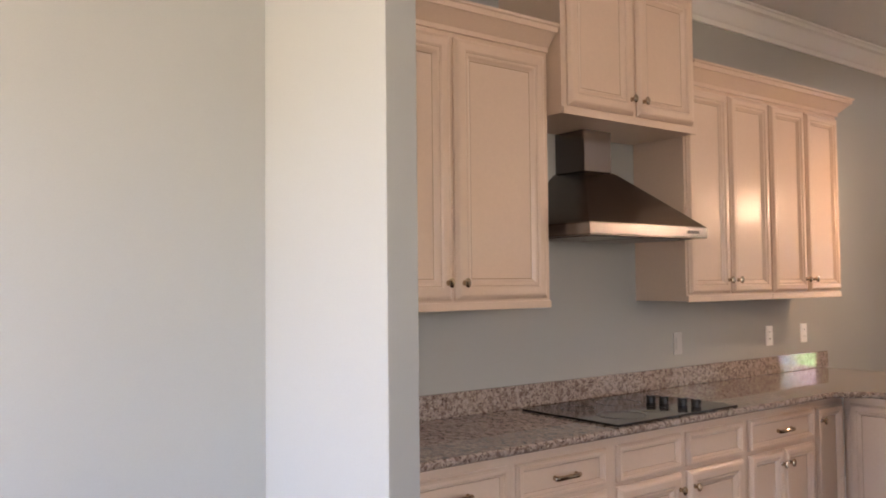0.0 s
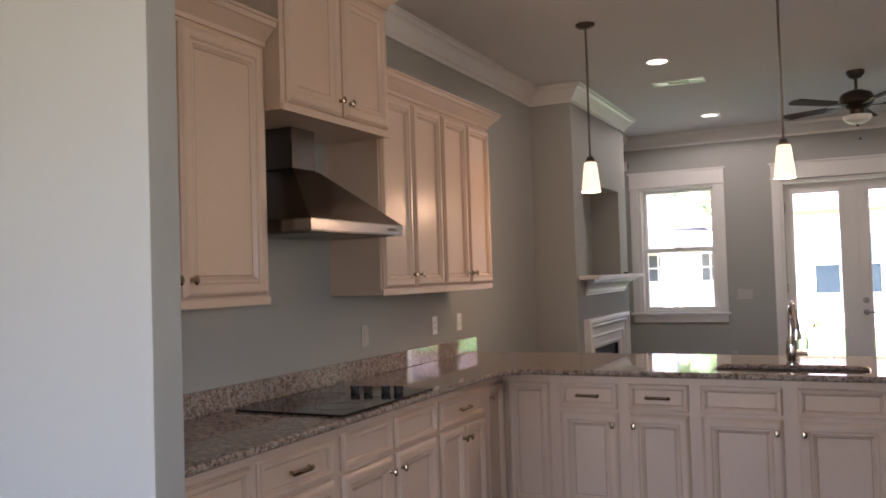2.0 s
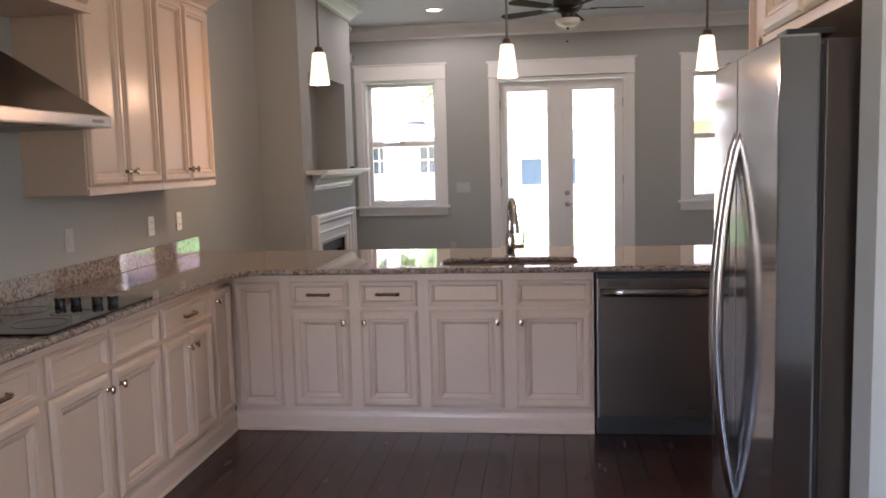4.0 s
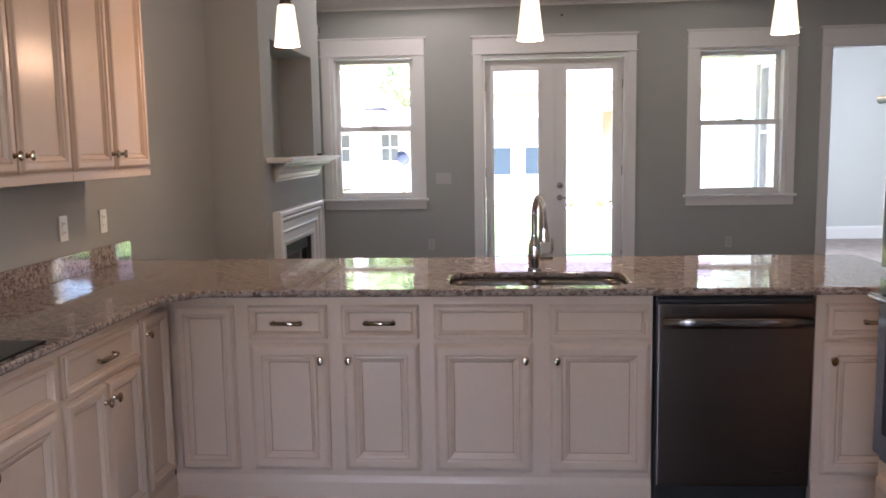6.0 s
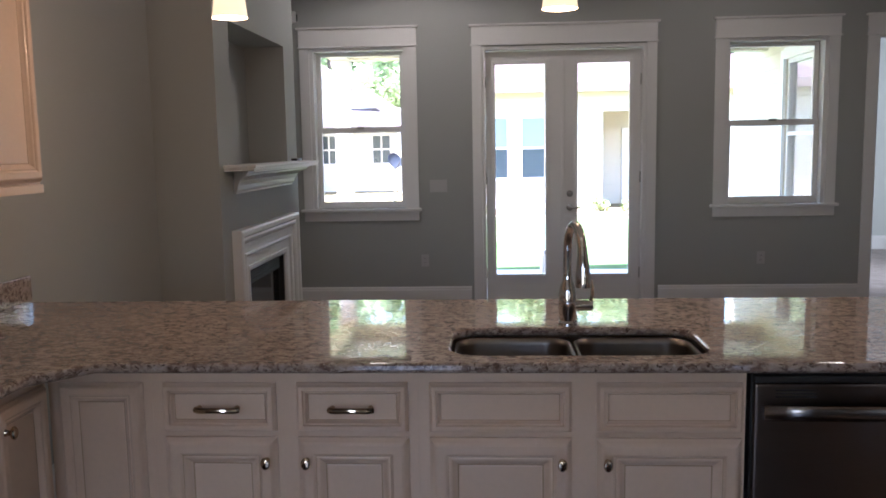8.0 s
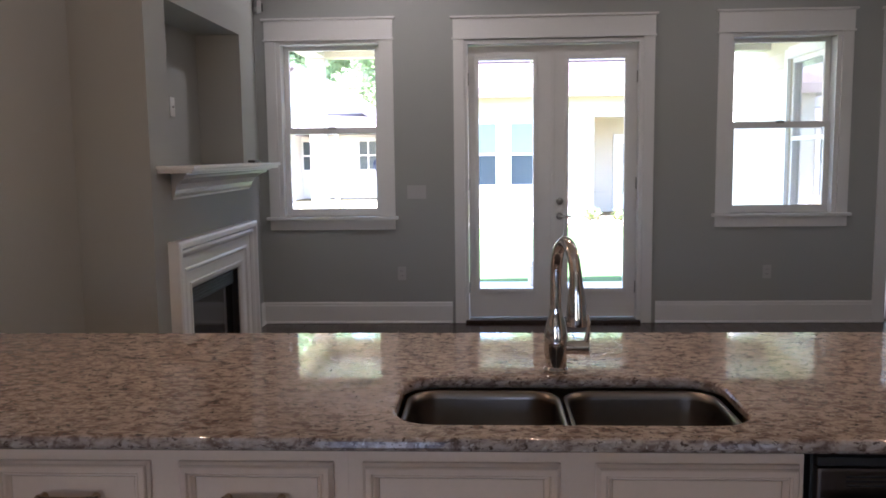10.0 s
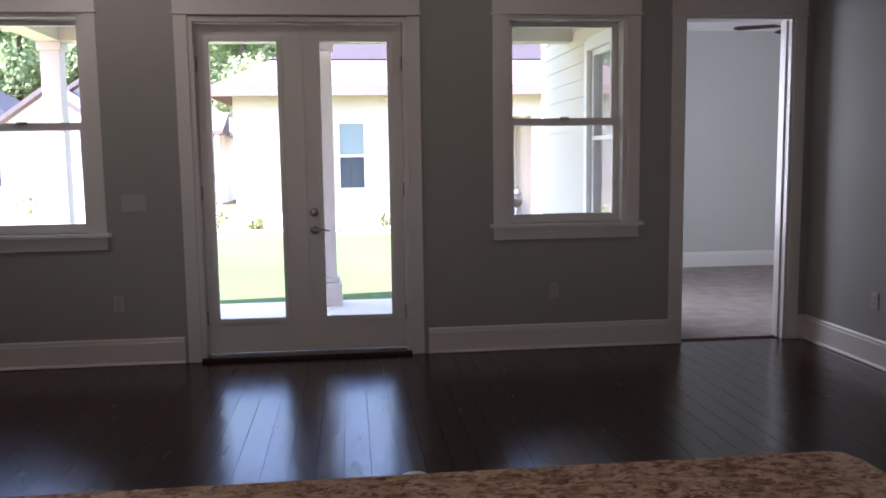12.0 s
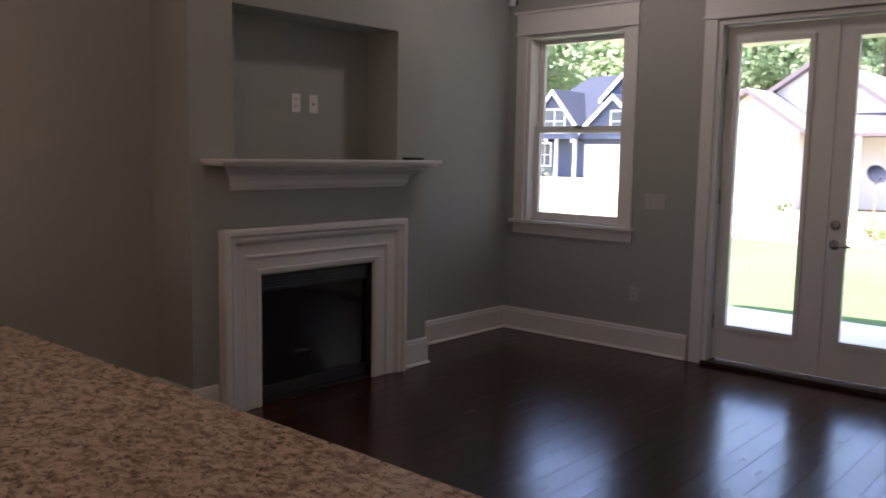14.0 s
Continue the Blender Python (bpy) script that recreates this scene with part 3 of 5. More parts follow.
def pull(x, y, z, parent):
    bm = bmesh.new()
    n = 10
    pts = [(x - 0.062 + 0.124 * i / n, y - 0.012 - 0.017 * math.sin(math.pi * i / n) ** 0.6, z + 0.0015 * math.cos(math.pi * (2 * i / n - 1))) for i in range(n + 1)]
    tube(bm, pts, [0.0096 - 0.0012 * math.sin(math.pi * i / n) for i in range(n + 1)], 10)
    for s in (-0.055, 0.055):
        lathe(bm, [(0, 0), (0.009, 0), (0.008, 0.006), (0.006, 0.014), (0, 0.016)], 10, pose(x + s, y, z, 90))
    part("pull", bm, NICKEL, parent, "arched nickel drawer pull", True)


def front(kind, t, x0, x1, z0, z1, handle, k=1.0):
    ob = part(kind, ring_panel(x1 - x0, z1 - z0, x0, z0, -0.0005, k), [CREAM, GLAZE], t)
    y, inset = -0.0238, 0.028
    if handle == "pull":
        pull((x0 + x1) / 2, y + 0.004, (z0 + z1) / 2, ob)
    elif handle:
        kx = x0 + inset if "l" in handle else x1 - inset
        kz = z1 - 0.065 if "t" in handle else z0 + 0.065
        knob(kx, y, kz, ob)
    return ob


def base_cabinet(m, w, drawers, doors, label, depth=0.58, toe=True):
    """drawers, doors: (x0, x1, handle). Local x runs along the front, which faces -y at y 0."""
    t = thing("base_cabinet", m, label, "cabinet", "base cabinets")
    part("body", boxes((0, w, 0, depth, 0.0, 0.882), bevel=0.0015), CREAM, t)
    for x0, x1, hd in drawers:
        front("drawer_front", t, x0, x1, 0.70, 0.842, hd, 0.42)
    for x0, x1, hd in doors:
        front("door", t, x0, x1, 0.14, 0.682 if drawers else 0.842, hd, 1.0 if x1 - x0 > 0.3 else 0.72)
    if toe:
        bm = bmesh.new()
        prof = [(0, 0.002), (0.020, 0.002), (0.020, 0.012), (0.012, 0.02), (0.010, 0.085), (0.006, 0.10), (0, 0.112)]
        sweep(bm, [(w, -0.0005), (0, -0.0005)], prof)
        for v in bm.verts:
            v.co.y = -0.0005 - (v.co.y + 0.0005) if v.co.y > 0 else v.co.y
        part("plinth", bm, CREAM, t)
    return t


LEFT = lambda y: pose(-1.30, y, 0, 0, 0, 90)
FRONTY = 4.54
PEN = lambda x: pose(x, FRONTY, 0)
base_cabinet(LEFT(1.73), 0.53, [(0.03, 0.51, "pull")], [(0.03, 0.51, "rt")], "cream glazed base cabinet with one drawer and a door")
base_cabinet(LEFT(2.26), 0.50, [(0.02, 0.48, "pull")], [(0.02, 0.48, "lt")], "cream glazed base cabinet with one drawer and a door")
base_cabinet(LEFT(2.76), 0.91, [(0.04, 0.435, ""), (0.475, 0.875, "")], [(0.04, 0.435, "rt"), (0.475, 0.875, "lt")], "cream glazed cooktop base cabinet with false drawers")
base_cabinet(LEFT(3.67), 0.575, [(0.015, 0.56, "pull")], [(0.015, 0.284, "rt"), (0.291, 0.56, "lt")], "cream glazed base cabinet with a drawer and paired doors")
base_cabinet(LEFT(4.245), 0.29, [], [(0.015, 0.265, "lt")], "cream glazed corner base cabinet with a narrow door")
base_cabinet(PEN(-1.295), 0.31, [], [(0.035, 0.285, "")], "cream glazed corner base cabinet beside the peninsula", 0.59)
base_cabinet(PEN(-0.985), 0.775, [(0.035, 0.365, "pull"), (0.425, 0.745, "pull")], [(0.035, 0.365, "rt"), (0.425, 0.745, "lt")],
             "cream glazed peninsula cabinet with two drawers and two doors", 0.59)
# the bottom of the sink stands inside this unit, so its top is open
t = thing("base_cabinet", PEN(-0.21), "cream glazed sink base cabinet with false drawer fronts", "cabinet", "base cabinets")
pieces("side_panel", [(0, 0.018, 0.02, 0.57, 0, 0.882), (0.892, 0.91, 0.02, 0.57, 0, 0.882)], CREAM, t)
pieces("back_panel", [(0, 0.91, 0.57, 0.59, 0, 0.882)], CREAM, t)
pieces("bottom_panel", [(0.018, 0.892, 0.02, 0.57, 0.002, 0.1)], CREAM, t)
pieces("face_frame", [(0, 0.91, 0, 0.02, 0, 0.882)], CREAM, t)
for a, b, hd in ((0.03, 0.43, "rt"), (0.50, 0.90, "lt")):
    front("drawer_front", t, a, b, 0.70, 0.842, "", 0.42)
    front("door", t, a, b, 0.14, 0.682, hd)
bm = sweep(bmesh.new(), [(0.91, -0.0005), (0, -0.0005)], [(0, 0.002), (0.020, 0.002), (0.020, 0.012), (0.012, 0.02), (0.010, 0.085), (0.006, 0.10), (0, 0.112)])
for v in bm.verts:
    v.co.y = -0.0005 - (v.co.y + 0.0005) if v.co.y > 0 else v.co.y
part("plinth", bm, CREAM, t)
base_cabinet(PEN(1.335), 0.47, [(0.035, 0.44, "pull")], [(0.035, 0.44, "lt")], "cream glazed peninsula end cabinet with a drawer", 0.59)

# dishwasher
t = thing("dishwasher", pose(0.70, FRONTY, 0), "dark stainless dishwasher with a bar handle under granite", "dishwasher")
part("body", boxes((0.012, 0.623, 0.0, 0.57, 0.0, 0.872)), BLACK, t)
part("toe_kick", boxes((0.014, 0.621, -0.006, 0.0, 0.004, 0.09), bevel=0.002), BLACK, t)
bm = boxes((0.016, 0.619, -0.03, -0.0005, 0.095, 0.845), bevel=0.006)
door = part("door", bm, DARKSTEEL, t)
part("control_strip", boxes((0.016, 0.619, -0.027, -0.0005, 0.848, 0.866), bevel=0.003), BLACK, t)
bm = bmesh.new()
tube(bm, [(0.03, -0.062, 0.775), (0.16, -0.070, 0.775), (0.32, -0.072, 0.775), (0.47, -0.070, 0.775), (0.605, -0.062, 0.775)], 0.013, 10)
for v in bm.verts:
    v.co.z = 0.775 + (v.co.z - 0.775) * 1.7
    v.co.y = -0.066 + (v.co.y + 0.066) * 0.75
box(bm, 0.035, 0.06, -0.06, -0.03, 0.765, 0.785)
box(bm, 0.575, 0.60, -0.06, -0.03, 0.765, 0.785)
part("handle", bm, RIMSTEEL, door, "brushed steel bar handle")
pieces("vent_slot", [(0.07, 0.18, -0.0315, -0.0302, 0.808 + 0.009 * i, 0.812 + 0.009 * i) for i in range(3)], BLACK, door)
part("badge", boxes((0.475, 0.52, -0.0315, -0.0302, 0.15, 0.158)), STEEL, door)


def slab(bm, outer, hole, levels, z_of):
    """A slab with a hole, its edge eased by levels of (inset, z)."""
    def ring(path, i, z, flip):
        ms = mitre(path, True)
        s = -1 if flip else 1
        return [bm.verts.new((p[0] + m.x * i * s, p[1] + m.y * i * s, z)) for p, m in zip(path, ms)]
    caps = {}
    for path, flip in ((outer, False), (hole, True)):
        if not path:
            continue
        rs = [ring(path, i, z, flip) for i, z in levels]
        for a, b in zip(rs, rs[1:]):
            for j in range(len(a)):
                bm.faces.new((a[j], a[(j + 1) % len(a)], b[(j + 1) % len(a)], b[j]))
        for key, r in (("top", rs[0]), ("bot", rs[-1])):
            caps.setdefault(key, []).append(r)
    for key in caps:
        es = []
        for r in caps[key]:
            for j in range(len(r)):
                es.append(bm.edges.get((r[j], r[(j + 1) % len(r)])))
        bmesh.ops.triangle_fill(bm, use_beauty=True, edges=es)
    return bm


def rounded(x0, x1, y0, y1, r, n=5):
    pts = []
    for cx, cy, a in ((x1 - r, y0 + r, -90), (x1 - r, y1 - r, 0), (x0 + r, y1 - r, 90), (x0 + r, y0 + r, 180)):
        pts += [(cx + r * math.cos(radians(a + 90 * i / n)), cy + r * math.sin(radians(a + 90 * i / n))) for i in range(n + 1)]
    return pts


SINK = (-0.122, 0.622, 4.556, 4.912)
outer = [(XL + 0.002, 1.732), (-1.235, 1.732), (-1.235, 4.33), (-1.115, 4.465), (1.80, 4.465), (1.83, 4.475), (1.845, 4.505), (1.845, 5.38), (1.83, 5.42), (1.80, 5.432), (XL + 0.002, 5.432)]
bm = slab(bmesh.new(), outer, rounded(*SINK, 0.09), [(0.008, 0.916), (0.003, 0.9145), (0.0, 0.909), (0.0, 0.897), (0.004, 0.891), (0.010, 0.887), (0.016, 0.884)], None)
ct = link("granite_worktop", bm, GRANITE)
tagged(ct, "polished pinkish beige granite worktop with dark specks", "countertop")
bm = boxes((XL + 0.0005, XL + 0.022, 1.732, 5.46, 0.9165, 1.017), bevel=0.003)
tagged(link("granite_backsplash", bm, GRANITE), "low polished granite splashback strip on the wall", "backsplash")

# sink
t = thing("kitchen_sink", pose(0.25, 4.735, 0.884), "double-bowl stainless steel undermount sink", "sink")
for x0, x1, y0 in ((-0.358, -0.012, -0.165), (0.012, 0.36, -0.165)):
    bm = bmesh.new()
    prev = None
    for ins, z in ((-0.02, 0), (0, 0), (0.003, -0.02), (0.01, -0.17), (0.03, -0.195), (0.08, -0.2)):
        path = rounded(x0 + ins, x1 - ins, -0.168 + ins, 0.168 - ins, max(0.07 - ins * 0.3, 0.03)) if ins >= 0 else rounded(x0 - 0.008, x1 + 0.008, -0.178, 0.178, 0.075)
        r = [bm.verts.new((p[0], p[1], z - 0.001)) for p in path]
        if prev:
            for j in range(len(r)):
                f = bm.faces.new((prev[j], prev[(j + 1) % len(r)], r[(j + 1) % len(r)], r[j]))
                f.smooth = True
        prev = r
    bm.faces.new(prev)
    b = part("bowl", bm, SINKSTEEL, t, "brushed stainless bowl")
    part("drain", lathe(bmesh.new(), [(0.045, -0.2005), (0.04, -0.199), (0.03, -0.2), (0.026, -0.215), (0, -0.216)], 18, pose((x0 + x1) / 2, 0.02, 0)), CHROME, b)

# faucet
t = thing("kitchen_faucet", pose(0.247, 4.975, 0.916), "polished chrome gooseneck pull-down kitchen faucet on granite", "faucet")
part("base", lathe(bmesh.new(), [(0, 0), (0.031, 0), (0.031, 0.006), (0.026, 0.012), (0.027, 0.03), (0.03, 0.055), (0.029, 0.10), (0.024, 0.125), (0.017, 0.145), (0.0155, 0.16), (0, 0.16)], 20), CHROME, t, smooth=True)
pts = [(0, 0, 0.14), (0, 0, 0.20), (0, 0, 0.245)] + [(0.0, -0.07 + 0.07 * math.cos(a), 0.245 + 0.088 * math.sin(a)) for a in [math.pi * i / 12 for i in range(1, 12)]]
rot = pose(0, 0, 0, 0, 0, 14)
bm = tube(bmesh.new(), pts, 0.0145, 14)
bmesh.ops.transform(bm, matrix=rot, verts=bm.verts)
part("spout", bm, CHROME, t, smooth=True)
bm = tube(bmesh.new(), [(0, -0.138, 0.27), (0, -0.142, 0.245), (0, -0.145, 0.21), (0, -0.147, 0.17), (0, -0.147, 0.145)], [0.0145, 0.016, 0.02, 0.024, 0.024], 16)
bmesh.ops.transform(bm, matrix=rot, verts=bm.verts)
part("spray_head", bm, CHROME, t, smooth=True)
bm = tube(bmesh.new(), [(0.02, 0, 0.06), (0.05, 0, 0.06), (0.082, 0, 0.06)], [0.017, 0.017, 0.018], 16)
tube(bm, [(0.073, 0, 0.065), (0.08, 0, 0.095), (0.081, 0, 0.125), (0.078, 0, 0.145)], [0.006, 0.006, 0.005, 0.004], 8)
part("lever", bm, CHROME, t, smooth=True)

# cooktop
t = thing("electric_cooktop", pose(-1.53, 3.17, 0.9165), "black glass electric cooktop set into granite", "cooktop")
part("glass_top", boxes((-0.27, 0.27, -0.39, 0.39, 0, 0.009), bevel=0.003), BLACKGLASS, t)
for i, (x, y) in enumerate(((-0.03, 0.155), (0.03, 0.172), (0.115, 0.19), (0.175, 0.205))):
    bm = lathe(bmesh.new(), [(0, 0.0095), (0.021, 0.0095), (0.022, 0.018), (0.020, 0.022), (0.018, 0.034), (0.014, 0.038), (0, 0.038)], 18, pose(x, y + 0.02, 0))
    box(bm, x - 0.004, x + 0.004, y - 0.004, y + 0.044, 0.022, 0.040, bevel=0.0015)
    box(bm, x - 0.024, x + 0.024, y + 0.016, y + 0.024, 0.022, 0.0395, bevel=0.0015)
    part("control_knob", bm, BLACK, t, smooth=True)
for x, y, r in ((-0.12, -0.2, 0.075), (0.12, -0.2, 0.1), (-0.12, 0.06, 0.1), (0.11, 0.02, 0.075)):
    part("heating_ring", lathe(bmesh.new(), [(r, 0.0092), (r, 0.0096), (r - 0.004, 0.0096), (r - 0.004, 0.0092)], 36, pose(x, y, 0)), RINGGREY, t)


# upper cabinets
CAB_CROWN = [(0, 0), (0.012, 0), (0.014, 0.018), (0.026, 0.03), (0.05, 0.055), (0.062, 0.068), (0.07, 0.07), (0.072, 0.09), (0.08, 0.094), (0.08, 0.104), (0, 0.104)]


def upper_cabinet(y0, w, xf, z0, z1, doors, label, returns="", door_z=(0.035, 0.03)):
    d = xf - XL - 0.001
    t = thing("wall_cabinet", pose(xf, y0, z0, 0, 0, 90), label, "cabinet", "wall cabinets")
    h = z1 - z0
    part("body", boxes((0, w, 0, d, 0, h), bevel=0.0015), CREAM, t)
    for a, b, hd in doors:
        front("door", t, a, b, door_z[0], h - door_z[1], hd, 1.0 if b - a > 0.36 else 0.8)
    part("light_rail", boxes((0.001, w - 0.001, -0.012, -0.0005, -0.004, 0.026), bevel=0.003), CREAM, t)
    path = [(w, d), (w, 0), (0, 0), (0, d)]
    if "r" not in returns:
        path = path[1:]
    if "l" not in returns:
        path = path[:-1]
    bm = sweep(bmesh.new(), path[::-1], [(-o, z + h - 0.012) for o, z in CAB_CROWN])
    part("crown", bm, [CREAM], t, "cream stepped cornice")
    return t


UX = -1.575
upper_cabinet(1.73, 1.005, UX, 1.372, 2.43, [(0.03, 0.49, "rb"), (0.51, 0.98, "lb")], "cream glazed wall cabinet with two tall doors")
upper_cabinet(2.745, 0.885, -1.50, 2.16, 2.82, [(0.03, 0.435, "rb"), (0.46, 0.86, "lb")], "cream glazed short wall cabinet over the hood", "lr")
upper_cabinet(3.64, 0.72, UX, 1.372, 2.43, [(0.012, 0.342, "rb"), (0.362, 0.708, "lb")], "cream glazed wall cabinet with two tall doors")
upper_cabinet(4.36, 0.72, UX, 1.372, 2.43, [(0.012, 0.345, "rb"), (0.365, 0.708, "lb")], "cream glazed wall cabinet with two tall doors", "r")

# range hood
t = thing("range_hood", pose(XL + 0.001, 3.175, 1.66), "brushed stainless chimney range hood on the wall", "range hood")
bm = bmesh.new()
lv = [(0.0, 0.48, -0.385, 0.385), (0.052, 0.48, -0.385, 0.385), (0.058, 0.472, -0.38, 0.38), (0.30, 0.20, -0.11, 0.11), (0.31, 0.185, -0.095, 0.095)]
prev = None
for z, x1, y0, y1 in lv:
    r = [bm.verts.new(c) for c in ((0, y0, z), (x1, y0, z), (x1, y1, z), (0, y1, z))]
    if prev:
        for j in range(4):
            bm.faces.new((prev[j], prev[(j + 1) % 4], r[(j + 1) % 4], r[j]))
    else:
        bm.faces.new(r[::-1])
    prev = r
bm.faces.new(prev)
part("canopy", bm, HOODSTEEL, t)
part("rim", boxes((0.0, 0.483, -0.388, 0.388, 0.004, 0.048), bevel=0.002), RIMSTEEL, t, "brushed steel rim")
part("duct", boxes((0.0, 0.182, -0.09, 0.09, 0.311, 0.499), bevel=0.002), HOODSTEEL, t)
pieces("filter", [(0.05, 0.43, -0.34, -0.01, -0.004, -0.0003), (0.05, 0.43, 0.01, 0.34, -0.004, -0.0003)], DARKSTEEL, t)
pieces("button", [(0.4834, 0.486, 0.24 + 0.022 * i, 0.255 + 0.022 * i, 0.019, 0.033) for i in range(4)], BLACK, t)


# outlet plates
def wall_plate(m, kind, gangs=1, label="white wall outlet plate", PLATE=PLATE):
    """Faces -y in its own frame."""
    w = 0.07 + 0.046 * (gangs - 1)
    t = thing("wall_plate", m, label, "outlet" if kind == "outlet" else "switch", "wall plates")
    part("cover", boxes((-w / 2, w / 2, -0.006, 0, -0.0575, 0.0575), bevel=0.0025), PLATE, t)
    for g in range(gangs):
        x = (g - (gangs - 1) / 2) * 0.046
        if kind == "outlet":
            part("insert", boxes((x - 0.0175, x + 0.0175, -0.0078, -0.0061, -0.034, 0.034), bevel=0.0008), PLATE, t)
            for z in (-0.02, 0.02):
                part("socket", boxes((x - 0.014, x + 0.014, -0.0085, -0.0079, z - 0.012, z + 0.012), bevel=0.0003), PLATE, t)
                pieces("slot", [(x - 0.008, x - 0.005, -0.0089, -0.0086, z - 0.003, z + 0.007), (x + 0.005, x + 0.008, -0.0089, -0.0086, z - 0.003, z + 0.007)], BLACK, t)
        elif kind == "jack":
            part("socket", lathe(bmesh.new(), [(0, 0), (0.007, 0), (0.007, 0.006), (0.004, 0.01), (0, 0.01)], 10, pose(x, -0.006, 0, 90)), SATIN, t)
        else:
            part("rocker", boxes((x - 0.016, x + 0.016, -0.010, -0.0061, -0.032, 0.032), bevel=0.003), PLATE, t)
    return t


WESTF = lambda y, z, x=XL: pose(x, y, z, 0, 0, 90)
wall_plate(WESTF(3.965, 1.14), "switch", 1, "pale grey rocker switch plate above the worktop", GREYPLATE)
wall_plate(WESTF(4.83, 1.14), "outlet", 1, "white outlet plate above the granite splashback")
wall_plate(WESTF(5.21, 1.14), "outlet", 1, "white outlet plate above the granite splashback")
wall_plate(pose(-0.515, YF, 1.145), "switch", 3, "pale grey three-gang switch plate beside the french door", GREYPLATE)
wall_plate(pose(-0.655, YF, 0.44), "outlet", 1, "pale grey outlet plate low on the grey wall", GREYPLATE)
wall_plate(pose(2.46, YF, 0.44), "outlet", 1, "pale grey outlet plate low on the grey wall", GREYPLATE)
wall_plate(WESTF(9.02, 0.44), "outlet", 1, "pale grey outlet plate beside the chimney breast", GREYPLATE)
wall_plate(WESTF(7.735, 1.765, CHX - 0.2848), "outlet", 1, "white outlet plate inside the niche")
wall_plate(WESTF(7.875, 1.765, CHX - 0.2848), "jack", 1, "white cable jack plate inside the niche")
wall_plate(pose(XR, 9.2, 0.44, 0, 0, -90), "outlet", 1, "pale grey outlet plate low on the east wall", GREYPLATE)

t = thing("floor_outlet", pose(1.232, 7.70, 0.001), "round white outlet cover set into the dark floor", "outlet")
part("cover", lathe(bmesh.new(), [(0, 0.007), (0.045, 0.007), (0.062, 0.004), (0.066, 0.0)], 24), PLATE, t, smooth=True)
part("lid", lathe(bmesh.new(), [(0.036, 0.0072), (0.036, 0.0095), (0.03, 0.0105), (0, 0.0105)], 20), PLATE, t, smooth=True)
t = thing("corner_sensor", pose(XL + 0.05, YF - 0.05, 2.66, 0, 0, -45), "small off-white alarm sensor high in the wall corner", "sensor")
part("housing", boxes((-0.03, 0.03, -0.022, 0.022, 0.0, 0.105), bevel=0.008), GREYPLATE, t)
part("lens", boxes((-0.02, 0.02, -0.028, -0.0225, 0.012, 0.05), bevel=0.002), PLATE, t, "milky plastic lens")
part("bracket", boxes((-0.015, 0.015, 0.0225, 0.045, 0.02, 0.085), bevel=0.004), BLACK, t)
tagged(link("wall_sensor", lathe(bmesh.new(), [(0, 0.0005), (0.012, 0.0005), (0.012, 0.012), (0.006, 0.018), (0, 0.018)], 12, pose(0.73, YF, 2.80, 90)), BLACK), "tiny dark sensor on the wall above the french door", "sensor")

# ---- fireplace ----
t = thing("fireplace", pose(CHX, 7.69, 0), "black gas fireplace with a stepped white surround", "fireplace")


def loc(bm):
    bmesh.ops.transform(bm, matrix=pose(-CHX, -7.69, 0), verts=bm.verts)
    return bm


def surround():
    """A moulding that runs up, across and down round the opening; (inset from the outer edge, proud)."""
    prof = [(0, 0), (0, 0.055), (0.012, 0.062), (0.035, 0.062), (0.045, 0.05), (0.05, 0.044), (0.062, 0.05), (0.075, 0.046), (0.088, 0.034), (0.092, 0.026), (0.15, 0.026), (0.156, 0.03), (0.166, 0.03), (0.172, 0.02), (0.178, 0.016), (0.236, 0.016), (0.24, 0.024), (0.262, 0.02), (0.275, 0.008), (0.275, 0)]
    y0, y1, zt = 6.975, 8.405, 1.04
    bm = bmesh.new()
    rings = []
    for k in range(4):
        ring = []
        for i, d in prof:
            y = (y0 + i) if k < 2 else (y1 - i)
            z = 0.003 if k in (0, 3) else zt - i
            ring.append(bm.verts.new((CHX + 0.0005 + d, y, z)))
        rings.append(ring)
    n = len(prof)
    for a, b in zip(rings, rings[1:]):
        for i in range(n - 1):
            bm.faces.new((a[i], a[i + 1], b[i + 1], b[i]))
    bm.faces.new(rings[0])
    bm.faces.new(rings[3])
    return bm


part("surround", loc(surround()), WHITE, t, "white painted stepped surround")
bm = bmesh.new()
box(bm, CHX - 0.28, CHX - 0.27, 7.252, 8.128, 0.002, 0.763)
box(bm, CHX - 0.27, CHX - 0.002, 7.252, 7.262, 0.002, 0.763)
box(bm, CHX - 0.27, CHX - 0.002, 8.118, 8.128, 0.002, 0.763)
box(bm, CHX - 0.27, CHX - 0.002, 7.262, 8.118, 0.753, 0.763)
box(bm, CHX - 0.27, CHX - 0.002, 7.262, 8.118, 0.002, 0.02)
part("firebox", loc(bm), SOOT, t, "black steel firebox")
for z0, n, st in ((0.66, 4, 0.018), (0.02, 4, 0.015)):
    bm = boxes((CHX - 0.05, CHX - 0.03, 7.262, 8.118, z0, z0 + (0.093 if z0 > 0.5 else 0.08)), bevel=0.004)
    lv = part("louvre", loc(bm), BLACK, t)
    for i in range(n):
        part("slat", loc(boxes((CHX - 0.03, CHX - 0.024, 7.27, 8.11, z0 + 0.014 + i * st, z0 + 0.021 + i * st))), BLACK, lv)
part("glass_front", loc(boxes((CHX - 0.048, CHX - 0.042, 7.262, 8.118, 0.10, 0.66))), BLACKGLASS, t, "smoked glass front")
bm = bmesh.new()
